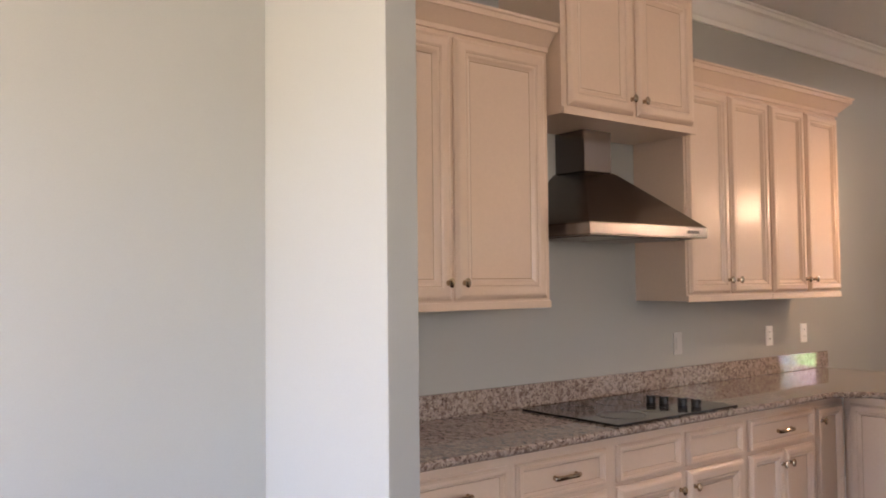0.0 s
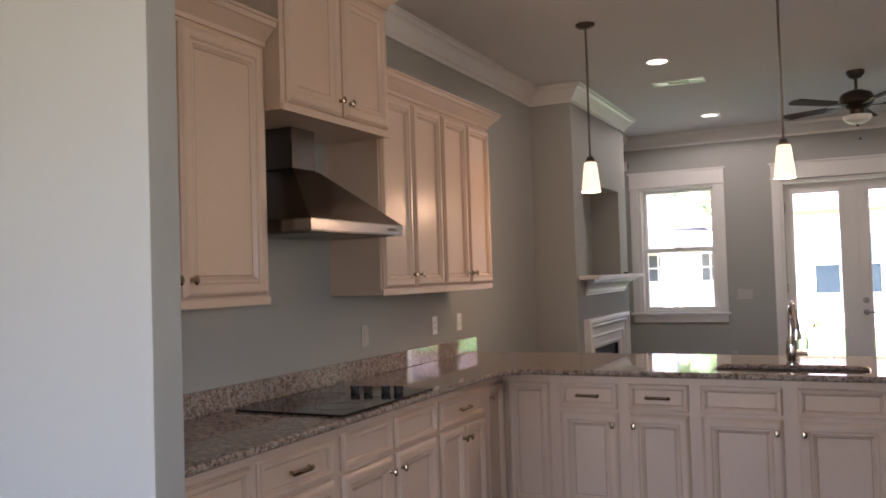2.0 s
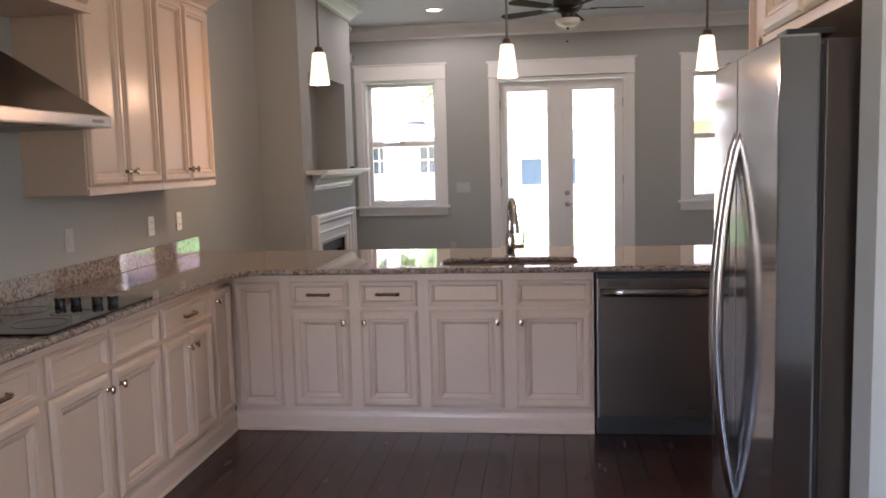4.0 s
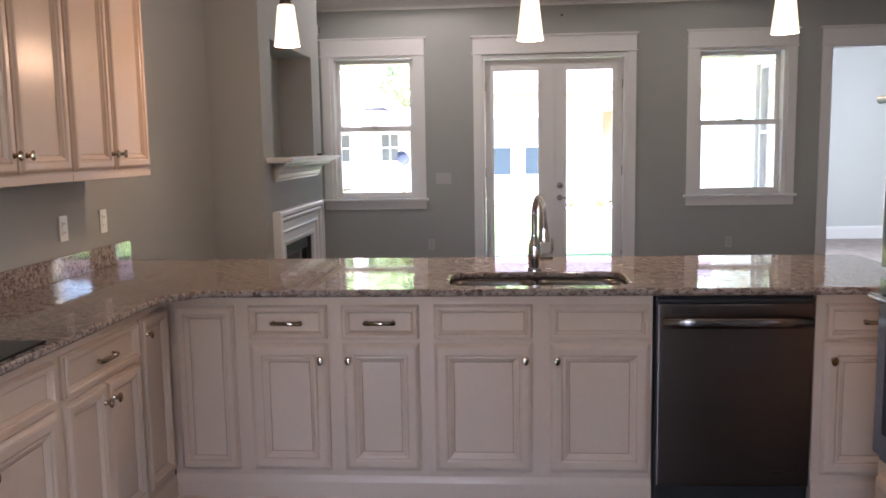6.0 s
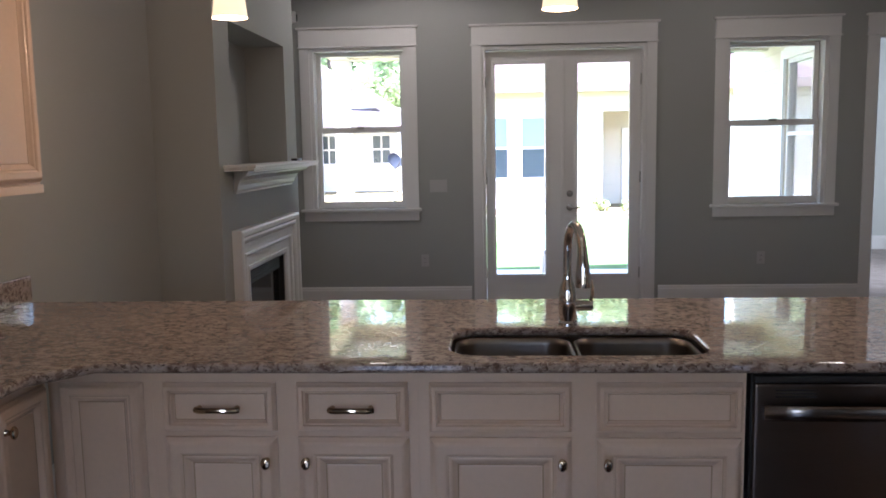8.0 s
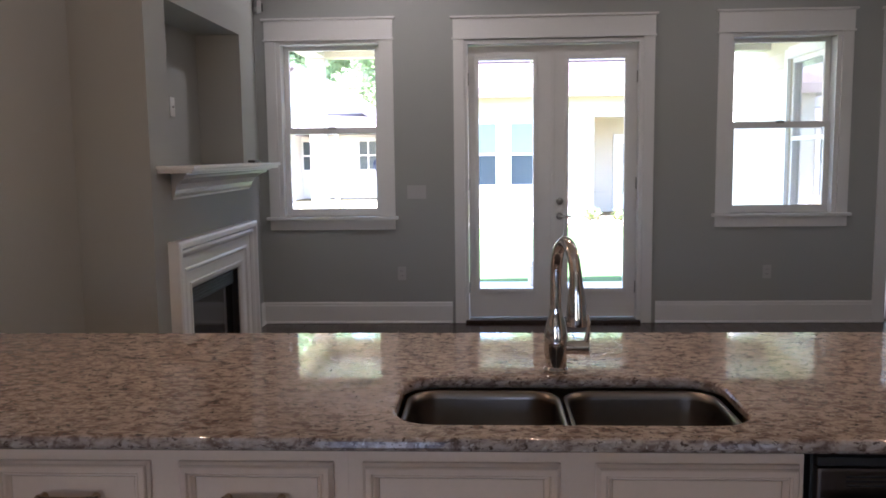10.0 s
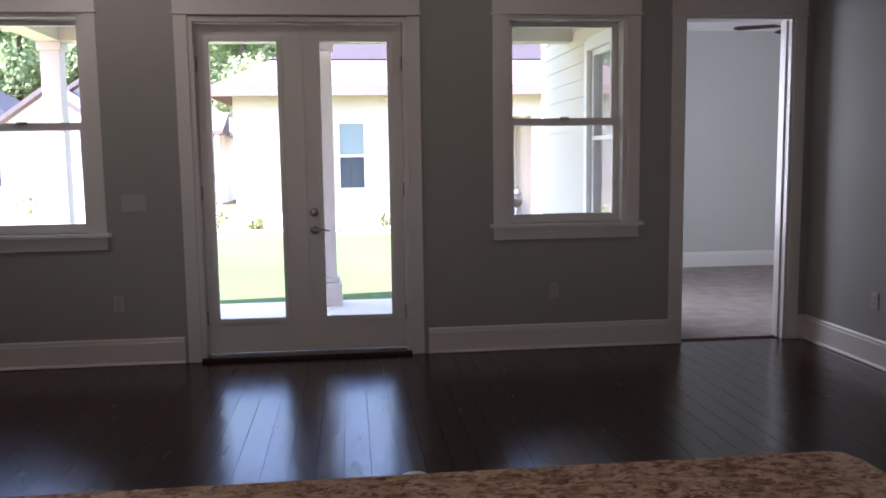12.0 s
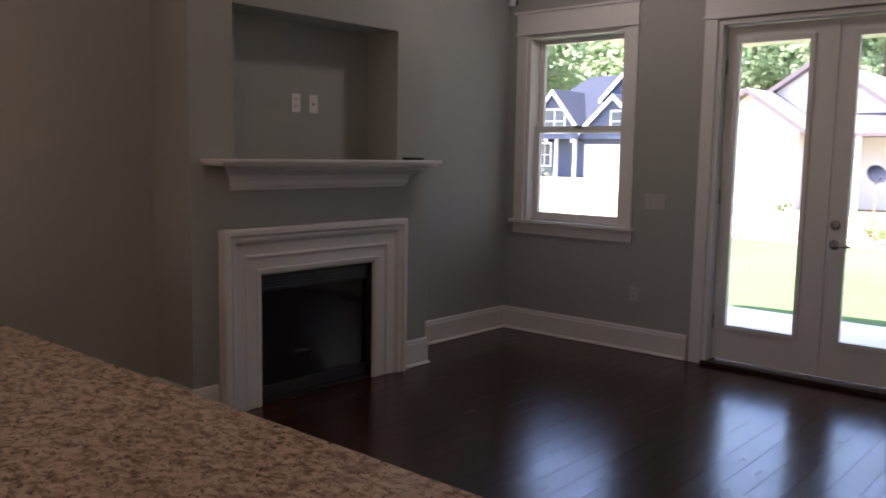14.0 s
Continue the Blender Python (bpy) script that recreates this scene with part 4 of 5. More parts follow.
for dy, z, a in ((-0.2, 0.14, 4), (0.02, 0.15, -5), (0.15, 0.2, 10)):
    tube(bm, [(CHX - 0.15, 7.69 + dy - 0.18, z), (CHX - 0.14, 7.69 + dy, z + 0.02), (CHX - 0.17, 7.69 + dy + 0.18, z + 0.005 * a)], [0.035, 0.045, 0.03], 9)
part("log_set", loc(bm), BARK, t)

t = thing("mantel_shelf", pose(CHX, 7.70, 1.25), "white painted mantel shelf with a deep cove moulding", "mantel")
prof = [(0, 1.25), (0.012, 1.25), (0.014, 1.262), (0.022, 1.268), (0.026, 1.275), (0.032, 1.30), (0.05, 1.33), (0.085, 1.352), (0.105, 1.358), (0.11, 1.372), (0.125, 1.376), (0.125, 1.386), (0, 1.386)]
bm = sweep(bmesh.new(), [(CHX + 0.0005, 7.06), (CHX + 0.0005, 8.40)], [(-o, z) for o, z in prof])
for v in bm.verts:   # the ends splay out with the cove
    k = v.co.x - CHX - 0.0005
    v.co.y += -k if v.co.y < 7.7 else k
bmesh.ops.transform(bm, matrix=pose(-CHX, -7.70, -1.25), verts=bm.verts)
part("cove", bm, WHITE, t)
bm = boxes((CHX + 0.0005, CHX + 0.175, 6.885, 8.565, 1.3865, 1.404), bevel=0.005)
box(bm, CHX + 0.0005, CHX + 0.19, 6.87, 8.58, 1.404, 1.422, bevel=0.006)
bmesh.ops.transform(bm, matrix=pose(-CHX, -7.70, -1.25), verts=bm.verts)
part("shelf", bm, WHITE, t)
tagged(link("remote_control", boxes((CHX + 0.02, CHX + 0.065, 8.38, 8.54, 1.4225, 1.44), bevel=0.006), BLACK), "small black remote control lying on the mantel", "remote")


# ---- ceiling: pendants, recessed lamps, vent, fan ----
def pendant(x, y):
    t = thing("pendant_light", pose(x, y, H), "brushed nickel rod pendant lamp with a lit frosted glass cone", "pendant lamp", "pendants over the peninsula")
    part("canopy", lathe(bmesh.new(), [(0, -0.001), (0.062, -0.001), (0.062, -0.012), (0.05, -0.022), (0.012, -0.03), (0, -0.03)], 24), RODMETAL, t, smooth=True)
    part("rod", lathe(bmesh.new(), [(0, -0.03), (0.007, -0.03), (0.007, -0.87), (0, -0.87)], 10), RODMETAL, t, smooth=True)
    part("socket_cap", lathe(bmesh.new(), [(0, -0.85), (0.02, -0.86), (0.030, -0.885), (0.032, -0.893), (0, -0.893)], 20), RODMETAL, t, smooth=True)
    part("shade", lathe(bmesh.new(), [(0.034, -0.8935), (0.04, -0.90), (0.0615, -1.085), (0.0585, -1.085), (0.037, -0.905), (0.03, -0.8955)], 28), FROST, t, "lit frosted glass cone", True)
    ld = bpy.data.lights.new("pendant_bulb", "POINT")
    ld.energy, ld.color, ld.shadow_soft_size = 0.62, (1.0, 0.64, 0.36), 0.03
    lo = new("pendant_bulb", ld)
    lo.parent, lo.location = t, (0, 0, -1.12)


for x in (-0.91, 0.24, 1.395):
    pendant(x, 5.2)


def can_light(x, y, watts):
    t = thing("recessed_light", pose(x, y, H), "lit round white recessed ceiling lamp, four of six assumed", "ceiling lamp", "recessed lamps")
    part("trim_ring", lathe(bmesh.new(), [(0.098, -0.001), (0.096, -0.008), (0.078, -0.010), (0.074, -0.004), (0.074, -0.001)], 28), WHITE, t, smooth=True)
    part("lens", lathe(bmesh.new(), [(0.0735, -0.0035), (0.05, -0.005), (0, -0.006)], 24), LAMPLENS, t, "glowing lens", True)
    ld = bpy.data.lights.new("recessed_bulb", "SPOT")
    ld.energy, ld.color, ld.shadow_soft_size, ld.spot_size, ld.spot_blend = watts, (1.0, 0.86, 0.72), 0.09, radians(175), 0.2
    lo = new("recessed_bulb", ld)
    lo.parent, lo.location = t, (0, 0, -0.02)


# The first two are known lamps; the last four are unseen, added as fill.
for x, y, watts in ((-0.70, 6.42, 0.6), (-0.68, 9.0, 3.0), (2.0, 6.42, 1.2), (2.0, 9.0, 0.7), (-0.35, 3.1, 0.25), (0.65, 3.1, 0.35)):
    can_light(x, y, watts)

t = thing("ceiling_vent", pose(-0.68, 7.24, H), "white slotted air vent in the ceiling", "air vent")
part("frame", boxes((-0.21, 0.21, -0.085, -0.06, -0.008, -0.001), (-0.21, 0.21, 0.06, 0.085, -0.008, -0.001), (-0.21, -0.185, -0.06, 0.06, -0.008, -0.001), (0.185, 0.21, -0.06, 0.06, -0.008, -0.001)), WHITE, t)
# Black backing and dark slats stand in for the shade inside the slots.
part("backing", boxes((-0.185, 0.185, -0.06, 0.06, -0.002, -0.001)), BLACK, t)
for i in range(6):
    part("slat", boxes((-0.185, 0.185, -0.055 + i * 0.02, -0.049 + i * 0.02, -0.0045, -0.0035)), RODMETAL, t)
pieces("end_louvre", [(-0.184, -0.085, -0.058, 0.058, -0.0075, -0.0055), (0.085, 0.184, -0.058, 0.058, -0.0075, -0.0055)], WHITE, t)


def ceiling_fan(x, y, h, label):
    t = thing("ceiling_fan", pose(x, y, h), label, "ceiling fan")
    part("canopy", lathe(bmesh.new(), [(0, -0.001), (0.07, -0.001), (0.068, -0.03), (0.045, -0.06), (0.02, -0.07), (0, -0.07)], 22), BRONZE, t, smooth=True)
    part("downrod", lathe(bmesh.new(), [(0, -0.07), (0.012, -0.07), (0.012, -0.17), (0, -0.17)], 10), BRONZE, t, smooth=True)
    part("motor", lathe(bmesh.new(), [(0, -0.16), (0.05, -0.165), (0.11, -0.19), (0.13, -0.22), (0.13, -0.27), (0.10, -0.31), (0.06, -0.33), (0.05, -0.37), (0, -0.37)], 28), BRONZE, t, smooth=True)
    for i in range(5):
        a = pose(0, 0, -0.285, 0, 0, 72 * i + 8) @ pose(0, 0, 0, 10, 0, 0)
        bm = boxes((0.20, 0.66, -0.065, 0.065, -0.004, 0.004))
        for v in bm.verts:
            if v.co.x < 0.3:
                v.co.y *= 0.72
        bmesh.ops.bevel(bm, geom=[e for e in bm.edges if abs(e.verts[0].co.z - e.verts[1].co.z) > 0.005], offset=0.03, segments=4, affect="EDGES")
        bmesh.ops.transform(bm, matrix=a, verts=bm.verts)
        b = part("blade", bm, BLADE, t, "dark walnut blade")
        bm = boxes((0.10, 0.25, -0.02, 0.02, -0.012, -0.005), bevel=0.003)
        bmesh.ops.transform(bm, matrix=a, verts=bm.verts)
        part("blade_iron", bm, BRONZE, b)
    part("light_bowl", lathe(bmesh.new(), [(0.05, -0.372), (0.105, -0.374), (0.112, -0.382), (0.098, -0.415), (0.06, -0.438), (0, -0.445)], 26), BOWL, t, "white frosted glass bowl", True)
    part("finial", lathe(bmesh.new(), [(0, -0.444), (0.01, -0.447), (0.012, -0.456), (0.006, -0.465), (0, -0.468)], 10), BRONZE, t, smooth=True)
    return t


ceiling_fan(0.67, 7.66, H, "dark bronze five-blade ceiling fan with a frosted bowl lamp")
ceiling_fan(5.75, 12.6, H, "dark five-blade ceiling fan in the bedroom")

# ---- refrigerator, oven tower ----
FX = 1.062
t = thing("refrigerator", pose(FX, 3.255, 0, 0, 0, -91.4), "stainless steel side-by-side refrigerator with long bowed handles", "refrigerator")
part("body", boxes((0.004, 0.911, 0.112, 0.86, 0.02, 1.76), bevel=0.004), DARKSTEEL, t)
part("kick_grille", boxes((0.01, 0.905, 0.04, 0.112, 0.01, 0.075)), BLACK, t)
for a, b in ((0.0, 0.395), (0.402, 0.915)):
    bm = boxes((a, b, 0.0, 0.098, 0.085, 1.775), bevel=0.007)
    part("gasket", boxes((a + 0.012, b - 0.012, 0.0985, 0.1115, 0.09, 1.75)), BLACK, t)
    dr = part("door", bm, FRIDGESTEEL, t)
    hx = b - 0.035 if a == 0 else a + 0.035
    bm = bmesh.new()
    m = 18
    tube(bm, [(hx, 0.015 - 0.075 * math.sin(math.pi * i / m) ** 0.7, 0.33 + 1.23 * i / m) for i in range(m + 1)], [0.012 + 0.004 * math.sin(math.pi * i / m) for i in range(m + 1)], 12)
    part("handle", bm, STEEL, dr, "bowed steel handle", True)
    if a == 0:
        part("dispenser", boxes((0.10, 0.30, -0.002, 0.02, 0.98, 1.32), bevel=0.01), BLACKGLASS, dr)
pieces("hinge_cover", [(0.02, 0.12, 0.02, 0.14, 1.7755, 1.79), (0.795, 0.895, 0.02, 0.14, 1.7755, 1.79)], BLACK, t, bevel=0.004)

OX = 1.37
t = thing("fridge_top_cabinet", pose(OX - 0.13, 3.268, 1.86, 0, 0, -90), "cream glazed cabinet above the refrigerator", "cabinet", "wall cabinets")
part("body", boxes((0, 0.955, 0, 0.75, 0, 0.96), bevel=0.002), CREAM, t)
for a, b, hd in ((0.03, 0.465, "rb"), (0.49, 0.93, "lb")):
    front("door", t, a, b, 0.035, 0.90, hd)
part("light_rail", boxes((0.001, 0.954, -0.014, -0.0005, -0.004, 0.028), bevel=0.003), CREAM, t)

t = thing("oven_tower", pose(OX, 4.03, 0, 0, 0, -90), "tall cream cabinet holding a built-in double oven", "cabinet")
part("body", boxes((0, 0.755, 0, 0.64, 0, 2.82), bevel=0.002), CREAM, t)
for a, b, hd in ((0.03, 0.365, "rb"), (0.385, 0.725, "lb")):
    front("door", t, a, b, 1.86, 2.76, hd, 0.8)
front("drawer_front", t, 0.03, 0.725, 0.15, 0.36, "pull", 0.6)
part("plinth", boxes((0.001, 0.754, -0.012, -0.0005, 0.003, 0.11), bevel=0.003), CREAM, t)
bm = sweep(bmesh.new(), [(0, 0.6), (0, 0), (0.755, 0)], [(-o, z + 2.81) for o, z in CAB_CROWN])
part("crown", bm, CREAM, t)
t = thing("double_wall_oven", pose(OX - 0.0005, 3.652, 0.42, 0, 0, -90), "stainless double wall oven with black glass doors", "oven")
part("frame", boxes((-0.33, 0.33, -0.02, 0.0, 0, 1.38), bevel=0.003), STEEL, t)
part("control_panel", boxes((-0.325, 0.325, -0.03, -0.0205, 1.25, 1.375), bevel=0.003), BLACKGLASS, t)
for z in (0.03, 0.65):
    dr = part("oven_door", boxes((-0.325, 0.325, -0.045, -0.0205, z, z + 0.585), bevel=0.004), STEEL, t)
    part("window", boxes((-0.26, 0.26, -0.048, -0.0455, z + 0.08, z + 0.44)), BLACKGLASS, dr)
    bm = tube(bmesh.new(), [(-0.29, -0.085, z + 0.53), (0.29, -0.085, z + 0.53)], 0.012, 10)
    box(bm, -0.27, -0.25, -0.085, -0.045, z + 0.52, z + 0.54)
    box(bm, 0.25, 0.27, -0.085, -0.045, z + 0.52, z + 0.54)
    part("handle", bm, STEEL, dr)

# ---- outdoors ----
GZ = -0.22
setting("ground", boxes((-400, 400, -300, 500, GZ - 0.5, GZ)), STRAW, "pale straw-covered ground reaching to the horizon", "ground")
setting("lawn", boxes((-40, 3.3, 12.9, 21.6, GZ - 0.1, GZ + 0.03), (3.3, 16, 14.2, 21.6, GZ - 0.1, GZ + 0.03)), LAWN, "bright green mown lawn beyond the porch", "lawn")
setting("patio", boxes((-2.15, BX0 - 0.002, YF + 0.161, 13.05, GZ, -0.10), bevel=0.01), CONCRETE, "pale concrete porch slab", "patio")
setting("roof_porch", boxes((-2.1, BX0 - 0.002, YF + 0.161, 13.1, 2.80, 3.0)), SIDING, "white porch ceiling", "porch roof")
bm = boxes((-2.01, BX0 - 0.002, 12.71, 12.93, 2.60, 2.80), bevel=0.006)
box(bm, -2.01, -1.79, YF + 0.161, 12.71, 2.60, 2.80, bevel=0.006)
setting("beam_porch", bm, STUCCO, "cream boxed porch beam", "beam")
# Unseen hip roof added to cast the house's shade, with a widened west eave.
bm = bmesh.new()
r0 = [bm.verts.new(c) for c in ((-3.4, -2.2, 3.2), (8.0, -2.2, 3.2), (8.0, 14.4, 3.2), (-2.1, 13.1, 3.2), (-2.1, 11.3, 3.2), (-3.4, 11.3, 3.2))]
r1 = [bm.verts.new(c) for c in ((2.5, 3.0, 6.2), (3.1, 3.0, 6.2), (3.1, 8.4, 6.2), (2.7, 8.4, 6.2), (2.6, 8.3, 6.2), (2.5, 8.2, 6.2))]
for j in range(6):
    bm.faces.new((r0[j], r0[(j + 1) % 6], r1[(j + 1) % 6], r1[j]))
bm.faces.new(r0)
bm.faces.new(r1)
setting("roof", bm, SHINGLE, "unseen shingled hip roof, added to shade the house", "roof")


def porch_column(x):
    t = thing("porch_column", pose(x, 12.82, -0.10), "white tapered square porch column with a moulded base", "column", "porch columns")
    part("base", boxes((-0.14, 0.14, -0.14, 0.14, 0.0, 0.24), bevel=0.008), POST, t)
    bm = boxes((-0.09, 0.09, -0.09, 0.09, 0.30, 2.62), bevel=0.006)
    box(bm, -0.115, 0.115, -0.115, 0.115, 0.24, 0.30, bevel=0.015)
    part("shaft", bm, POST, t)
    part("capital", boxes((-0.115, 0.115, -0.115, 0.115, 2.62, 2.70), bevel=0.012), POST, t)


porch_column(0.73)
porch_column(-1.9)

# lap siding on the bedroom wing, board by board
wing = setting("wall_wing", wall_boxes(bmesh.new(), "y", YF + 0.16, BY1 + 0.12, BX0, BX0 + 0.02, GZ, H + 0.15, [(11.0, 12.1, 0.75, 2.43)]), WINGSIDING, "cream lap siding wall of the bedroom wing", "wall")
i = 0
z = GZ + 0.02
while z < 2.76:
    zz = min(z + 0.17, 2.79)
    for y0, y1 in (((YF + 0.165, 10.90), (12.20, BY1 + 0.12)) if zz > 0.68 and z < 2.5 else ((YF + 0.165, BY1 + 0.12),)):
        bm = bmesh.new()
        a = [bm.verts.new(c) for c in ((BX0 - 0.001, y0, z), (BX0 - 0.018, y0, z), (BX0 - 0.006, y0, zz + 0.012), (BX0 - 0.001, y0, zz + 0.012))]
        b = [bm.verts.new((v.co.x, y1, v.co.z)) for v in a]
        for j in range(4):
            bm.faces.new((a[j], a[(j + 1) % 4], b[(j + 1) % 4], b[j]))
        bm.faces.new(a)
        bm.faces.new(b)
        part("siding_board", bm, WINGSIDING, wing)
    z += 0.17
t = thing("window_3", pose(BX0, 11.55, 0.75), "white bedroom window with wide outside trim", "window", kind="structure")
pieces("trim", [(-0.035, -0.001, -0.65, -0.55, -0.08, 1.78), (-0.035, -0.001, 0.55, 0.65, -0.08, 1.78), (-0.036, -0.001, -0.55, 0.55, 1.68, 1.80), (-0.045, -0.001, -0.55, 0.55, -0.08, 0.0)], WHITE, t, bevel=0.004)
part("window_frame", boxes((0.02, 0.08, -0.55, -0.50, 0, 1.68), (0.02, 0.08, 0.50, 0.55, 0, 1.68), (0.02, 0.08, -0.50, 0.50, 0, 0.05), (0.02, 0.08, -0.50, 0.50, 1.63, 1.68), (0.02, 0.08, -0.50, 0.50, 0.82, 0.86)), WHITE, t)
g = part("pane", boxes((0.045, 0.05, -0.50, 0.50, 0.05, 1.63)), GLASS, t)
g.visible_shadow = False


def gable_roof(bm, x0, x1, y0, y1, ze, zr, along="y", t=0.18, o=0.45, mi=0):
    """Two roof slabs; the ridge runs along the named axis."""
    if along == "y":
        xm = (x0 + x1) / 2
        k = (zr - ze) / (xm - x0)
        for s, e in ((-1, x0 - o), (1, x1 + o)):
            zo = ze - k * o
            v = [bm.verts.new(c) for c in ((xm, y0 - o, zr), (e, y0 - o, zo), (e, y1 + o, zo), (xm, y1 + o, zr))]
            w = [bm.verts.new((c.co.x, c.co.y, c.co.z + t)) for c in v]
            for q in ((0, 1, 2, 3),):
                bm.faces.new([v[i] for i in q])
                bm.faces.new([w[i] for i in q])
            for i in range(4):
                bm.faces.new((v[i], v[(i + 1) % 4], w[(i + 1) % 4], w[i]))
    else:
        b = bmesh.new()
        gable_roof(b, y0, y1, x0, x1, ze, zr, "y", t, o)
        for v in b.verts:
            v.co.x, v.co.y = v.co.y, v.co.x
        add_bm(bm, b)
    return bm


def gable_wall(bm, x0, x1, y0, y1, z0, ze, zr):
    """A block with a gable at both ends in y."""
    xm = (x0 + x1) / 2
    a = [bm.verts.new((x, y0, z)) for x, z in ((x0, z0), (x1, z0), (x1, ze), (xm, zr), (x0, ze))]
    b = [bm.verts.new((v.co.x, y1, v.co.z)) for v in a]
    for j in range(5):
        bm.faces.new((a[j], a[(j + 1) % 5], b[(j + 1) % 5], b[j]))
    bm.faces.new(a)
    bm.faces.new(b)
    return bm


def house_window(t, x0, x1, y, z0, z1, frame_m=WHITE, mull=1):
    w = part("window", boxes((x0 - 0.1, x1 + 0.1, y - 0.06, y - 0.002, z0 - 0.1, z0), (x0 - 0.1, x1 + 0.1, y - 0.06, y - 0.002, z1, z1 + 0.14),
                             (x0 - 0.1, x0, y - 0.06, y - 0.002, z0, z1), (x1, x1 + 0.1, y - 0.06, y - 0.002, z0, z1)), frame_m, t)
    zm = (z0 + z1) / 2
    bars = [(x0, x1, y - 0.045, y - 0.01, zm - 0.03, zm + 0.03)]
    for i in range(mull):
        xx = x0 + (x1 - x0) * (i + 1) / (mull + 1)
        bars.append((xx - 0.025, xx + 0.025, y - 0.044, y - 0.011, z0, z1))
    part("muntin", boxes(*bars), frame_m, w)
    part("pane", boxes((x0, x1, y - 0.012, y - 0.003, z0, z1)), FARGLASS, w)


# cream house with a hip roof across the lawn
t = thing("neighbour_house", pose(0, 0, GZ), "cream one-storey house with a brown hip roof", "house", "houses across the lawn")
# the front wall with a recessed entrance porch
bm = boxes((-1.8, 2.92, 25, 36, 0, 3.15), (5.6, 16, 25, 36, 0, 3.15), (2.92, 5.6, 27.0, 36, 0, 3.15), (2.92, 5.6, 25, 25.3, 2.62, 3.15), (2.92, 5.6, 25.3, 27.0, 2.9, 3.15))
part("wall", bm, STUCCO, t)
entrance = part("entrance_door", boxes((3.72, 3.86, 26.93, 26.998, 0.02, 2.2), (4.62, 4.76, 26.93, 26.998, 0.02, 2.2), (3.86, 4.62, 26.93, 26.998, 2.06, 2.2), (3.86, 4.0, 26.95, 26.998, 0.02, 2.06), (4.48, 4.62, 26.95, 26.998, 0.02, 2.06), (4.0, 4.48, 26.95, 26.998, 0.02, 0.5), (4.0, 4.48, 26.95, 26.998, 1.93, 2.06)), WHITE, t, "white glazed entrance door")
part("pane", boxes((4.0, 4.48, 26.97, 26.99, 0.5, 1.93)), BLACKGLASS, entrance)
part("door_knob", boxes((4.53, 4.57, 26.9, 26.949, 1.0, 1.05), bevel=0.01), SATIN, entrance)
bm = bmesh.new()
tiers = [((-2.3, 24.5), (16.5, 36.5), 3.15), ((-2.3, 24.5), (16.5, 36.5), 3.34), ((-1.1, 28.0), (13.2, 33.2), 4.36)]
rings = [[bm.verts.new((x, y, z)) for x, y in ((a[0], a[1]), (b[0], a[1]), (b[0], b[1]), (a[0], b[1]))] for a, b, z in tiers]
for a, b in zip(rings, rings[1:]):
    for j in range(4):
        bm.faces.new((a[j], a[(j + 1) % 4], b[(j + 1) % 4], b[j]))
bm.faces.new(rings[0])
bm.faces.new(rings[-1])
roof = part("roof", bm, SHINGLE, t, "brown shingled hip roof")
bm = bmesh.new()
rings = [[bm.verts.new((x, y, z)) for x, y in ((a[0], a[1]), (b[0], a[1]), (b[0], b[1]), (a[0], b[1]))] for a, b, z in (((-1.15, 27.9), (13.3, 33.3), 4.365), ((0.9, 30.2), (11.5, 31.2), 5.25))]
for j in range(4):
    bm.faces.new((rings[0][j], rings[0][(j + 1) % 4], rings[1][(j + 1) % 4], rings[1][j]))
bm.faces.new(rings[1])
bm.faces.new(rings[0])
part("upper_roof", bm, PURPLE, roof, "dark upper roof tier")
part("fascia", boxes((-2.32, 16.52, 24.46, 24.499, 3.12, 3.36), (-2.34, -2.301, 24.46, 36.5, 3.12, 3.36)), TAN, roof, "tan painted fascia board")
for x in (-0.24, 0.76, 6.4, 7.3):
    house_window(t, x, x + 0.60, 25, 0.88, 2.47, WHITE, 0)
    part("blind", boxes((x, x + 0.60, 24.98, 24.987, 1.66, 2.47)), BLIND, t)
part("plinth", boxes((-1.82, 2.92, 24.94, 24.998, 0, 0.3), (5.6, 16.02, 24.94, 24.998, 0, 0.3)), CONCRETE, t)

# pale house with two gables
t = thing("neighbour_house", pose(0, 0, GZ), "pale two-gabled house with pale shingles", "house", "houses across the lawn")
part("wall", gable_wall(bmesh.new(), -11.2, -3.6, 36, 48, 0, 2.6, 5.15), PALE, t)
part("wall", gable_wall(bmesh.new(), -10.6, -7.2, 33.5, 36, 0, 2.75, 3.95), PALE, t)
part("roof", gable_roof(bmesh.new(), -11.2, -3.6, 36, 48, 2.6, 5.15), PALEROOF, t, "pale shingles")
part("roof", gable_roof(bmesh.new(), -10.6, -7.2, 33.5, 35.5, 2.75, 3.95), PALEROOF, t, "pale shingles")
bm = bmesh.new()
a = [bm.verts.new((-7.6, y, z)) for y, z in ((35.99, 3.35), (34.2, 2.62), (34.2, 2.5), (35.99, 2.5))]
b = [bm.verts.new((-3.4, v.co.y, v.co.z)) for v in a]
for j in range(4):
    bm.faces.new((a[j], a[(j + 1) % 4], b[(j + 1) % 4], b[j]))
bm.faces.new(a)
bm.faces.new(b)
part("porch_roof", bm, PALEROOF, t)
house_window(t, -7.15, -6.25, 35.99, 1.15, 2.25)
house_window(t, -4.9, -4.2, 35.99, 1.15, 2.25)
part("porch_post", boxes((-7.3, -7.15, 34.3, 34.45, 0, 2.5)), WHITE, t)
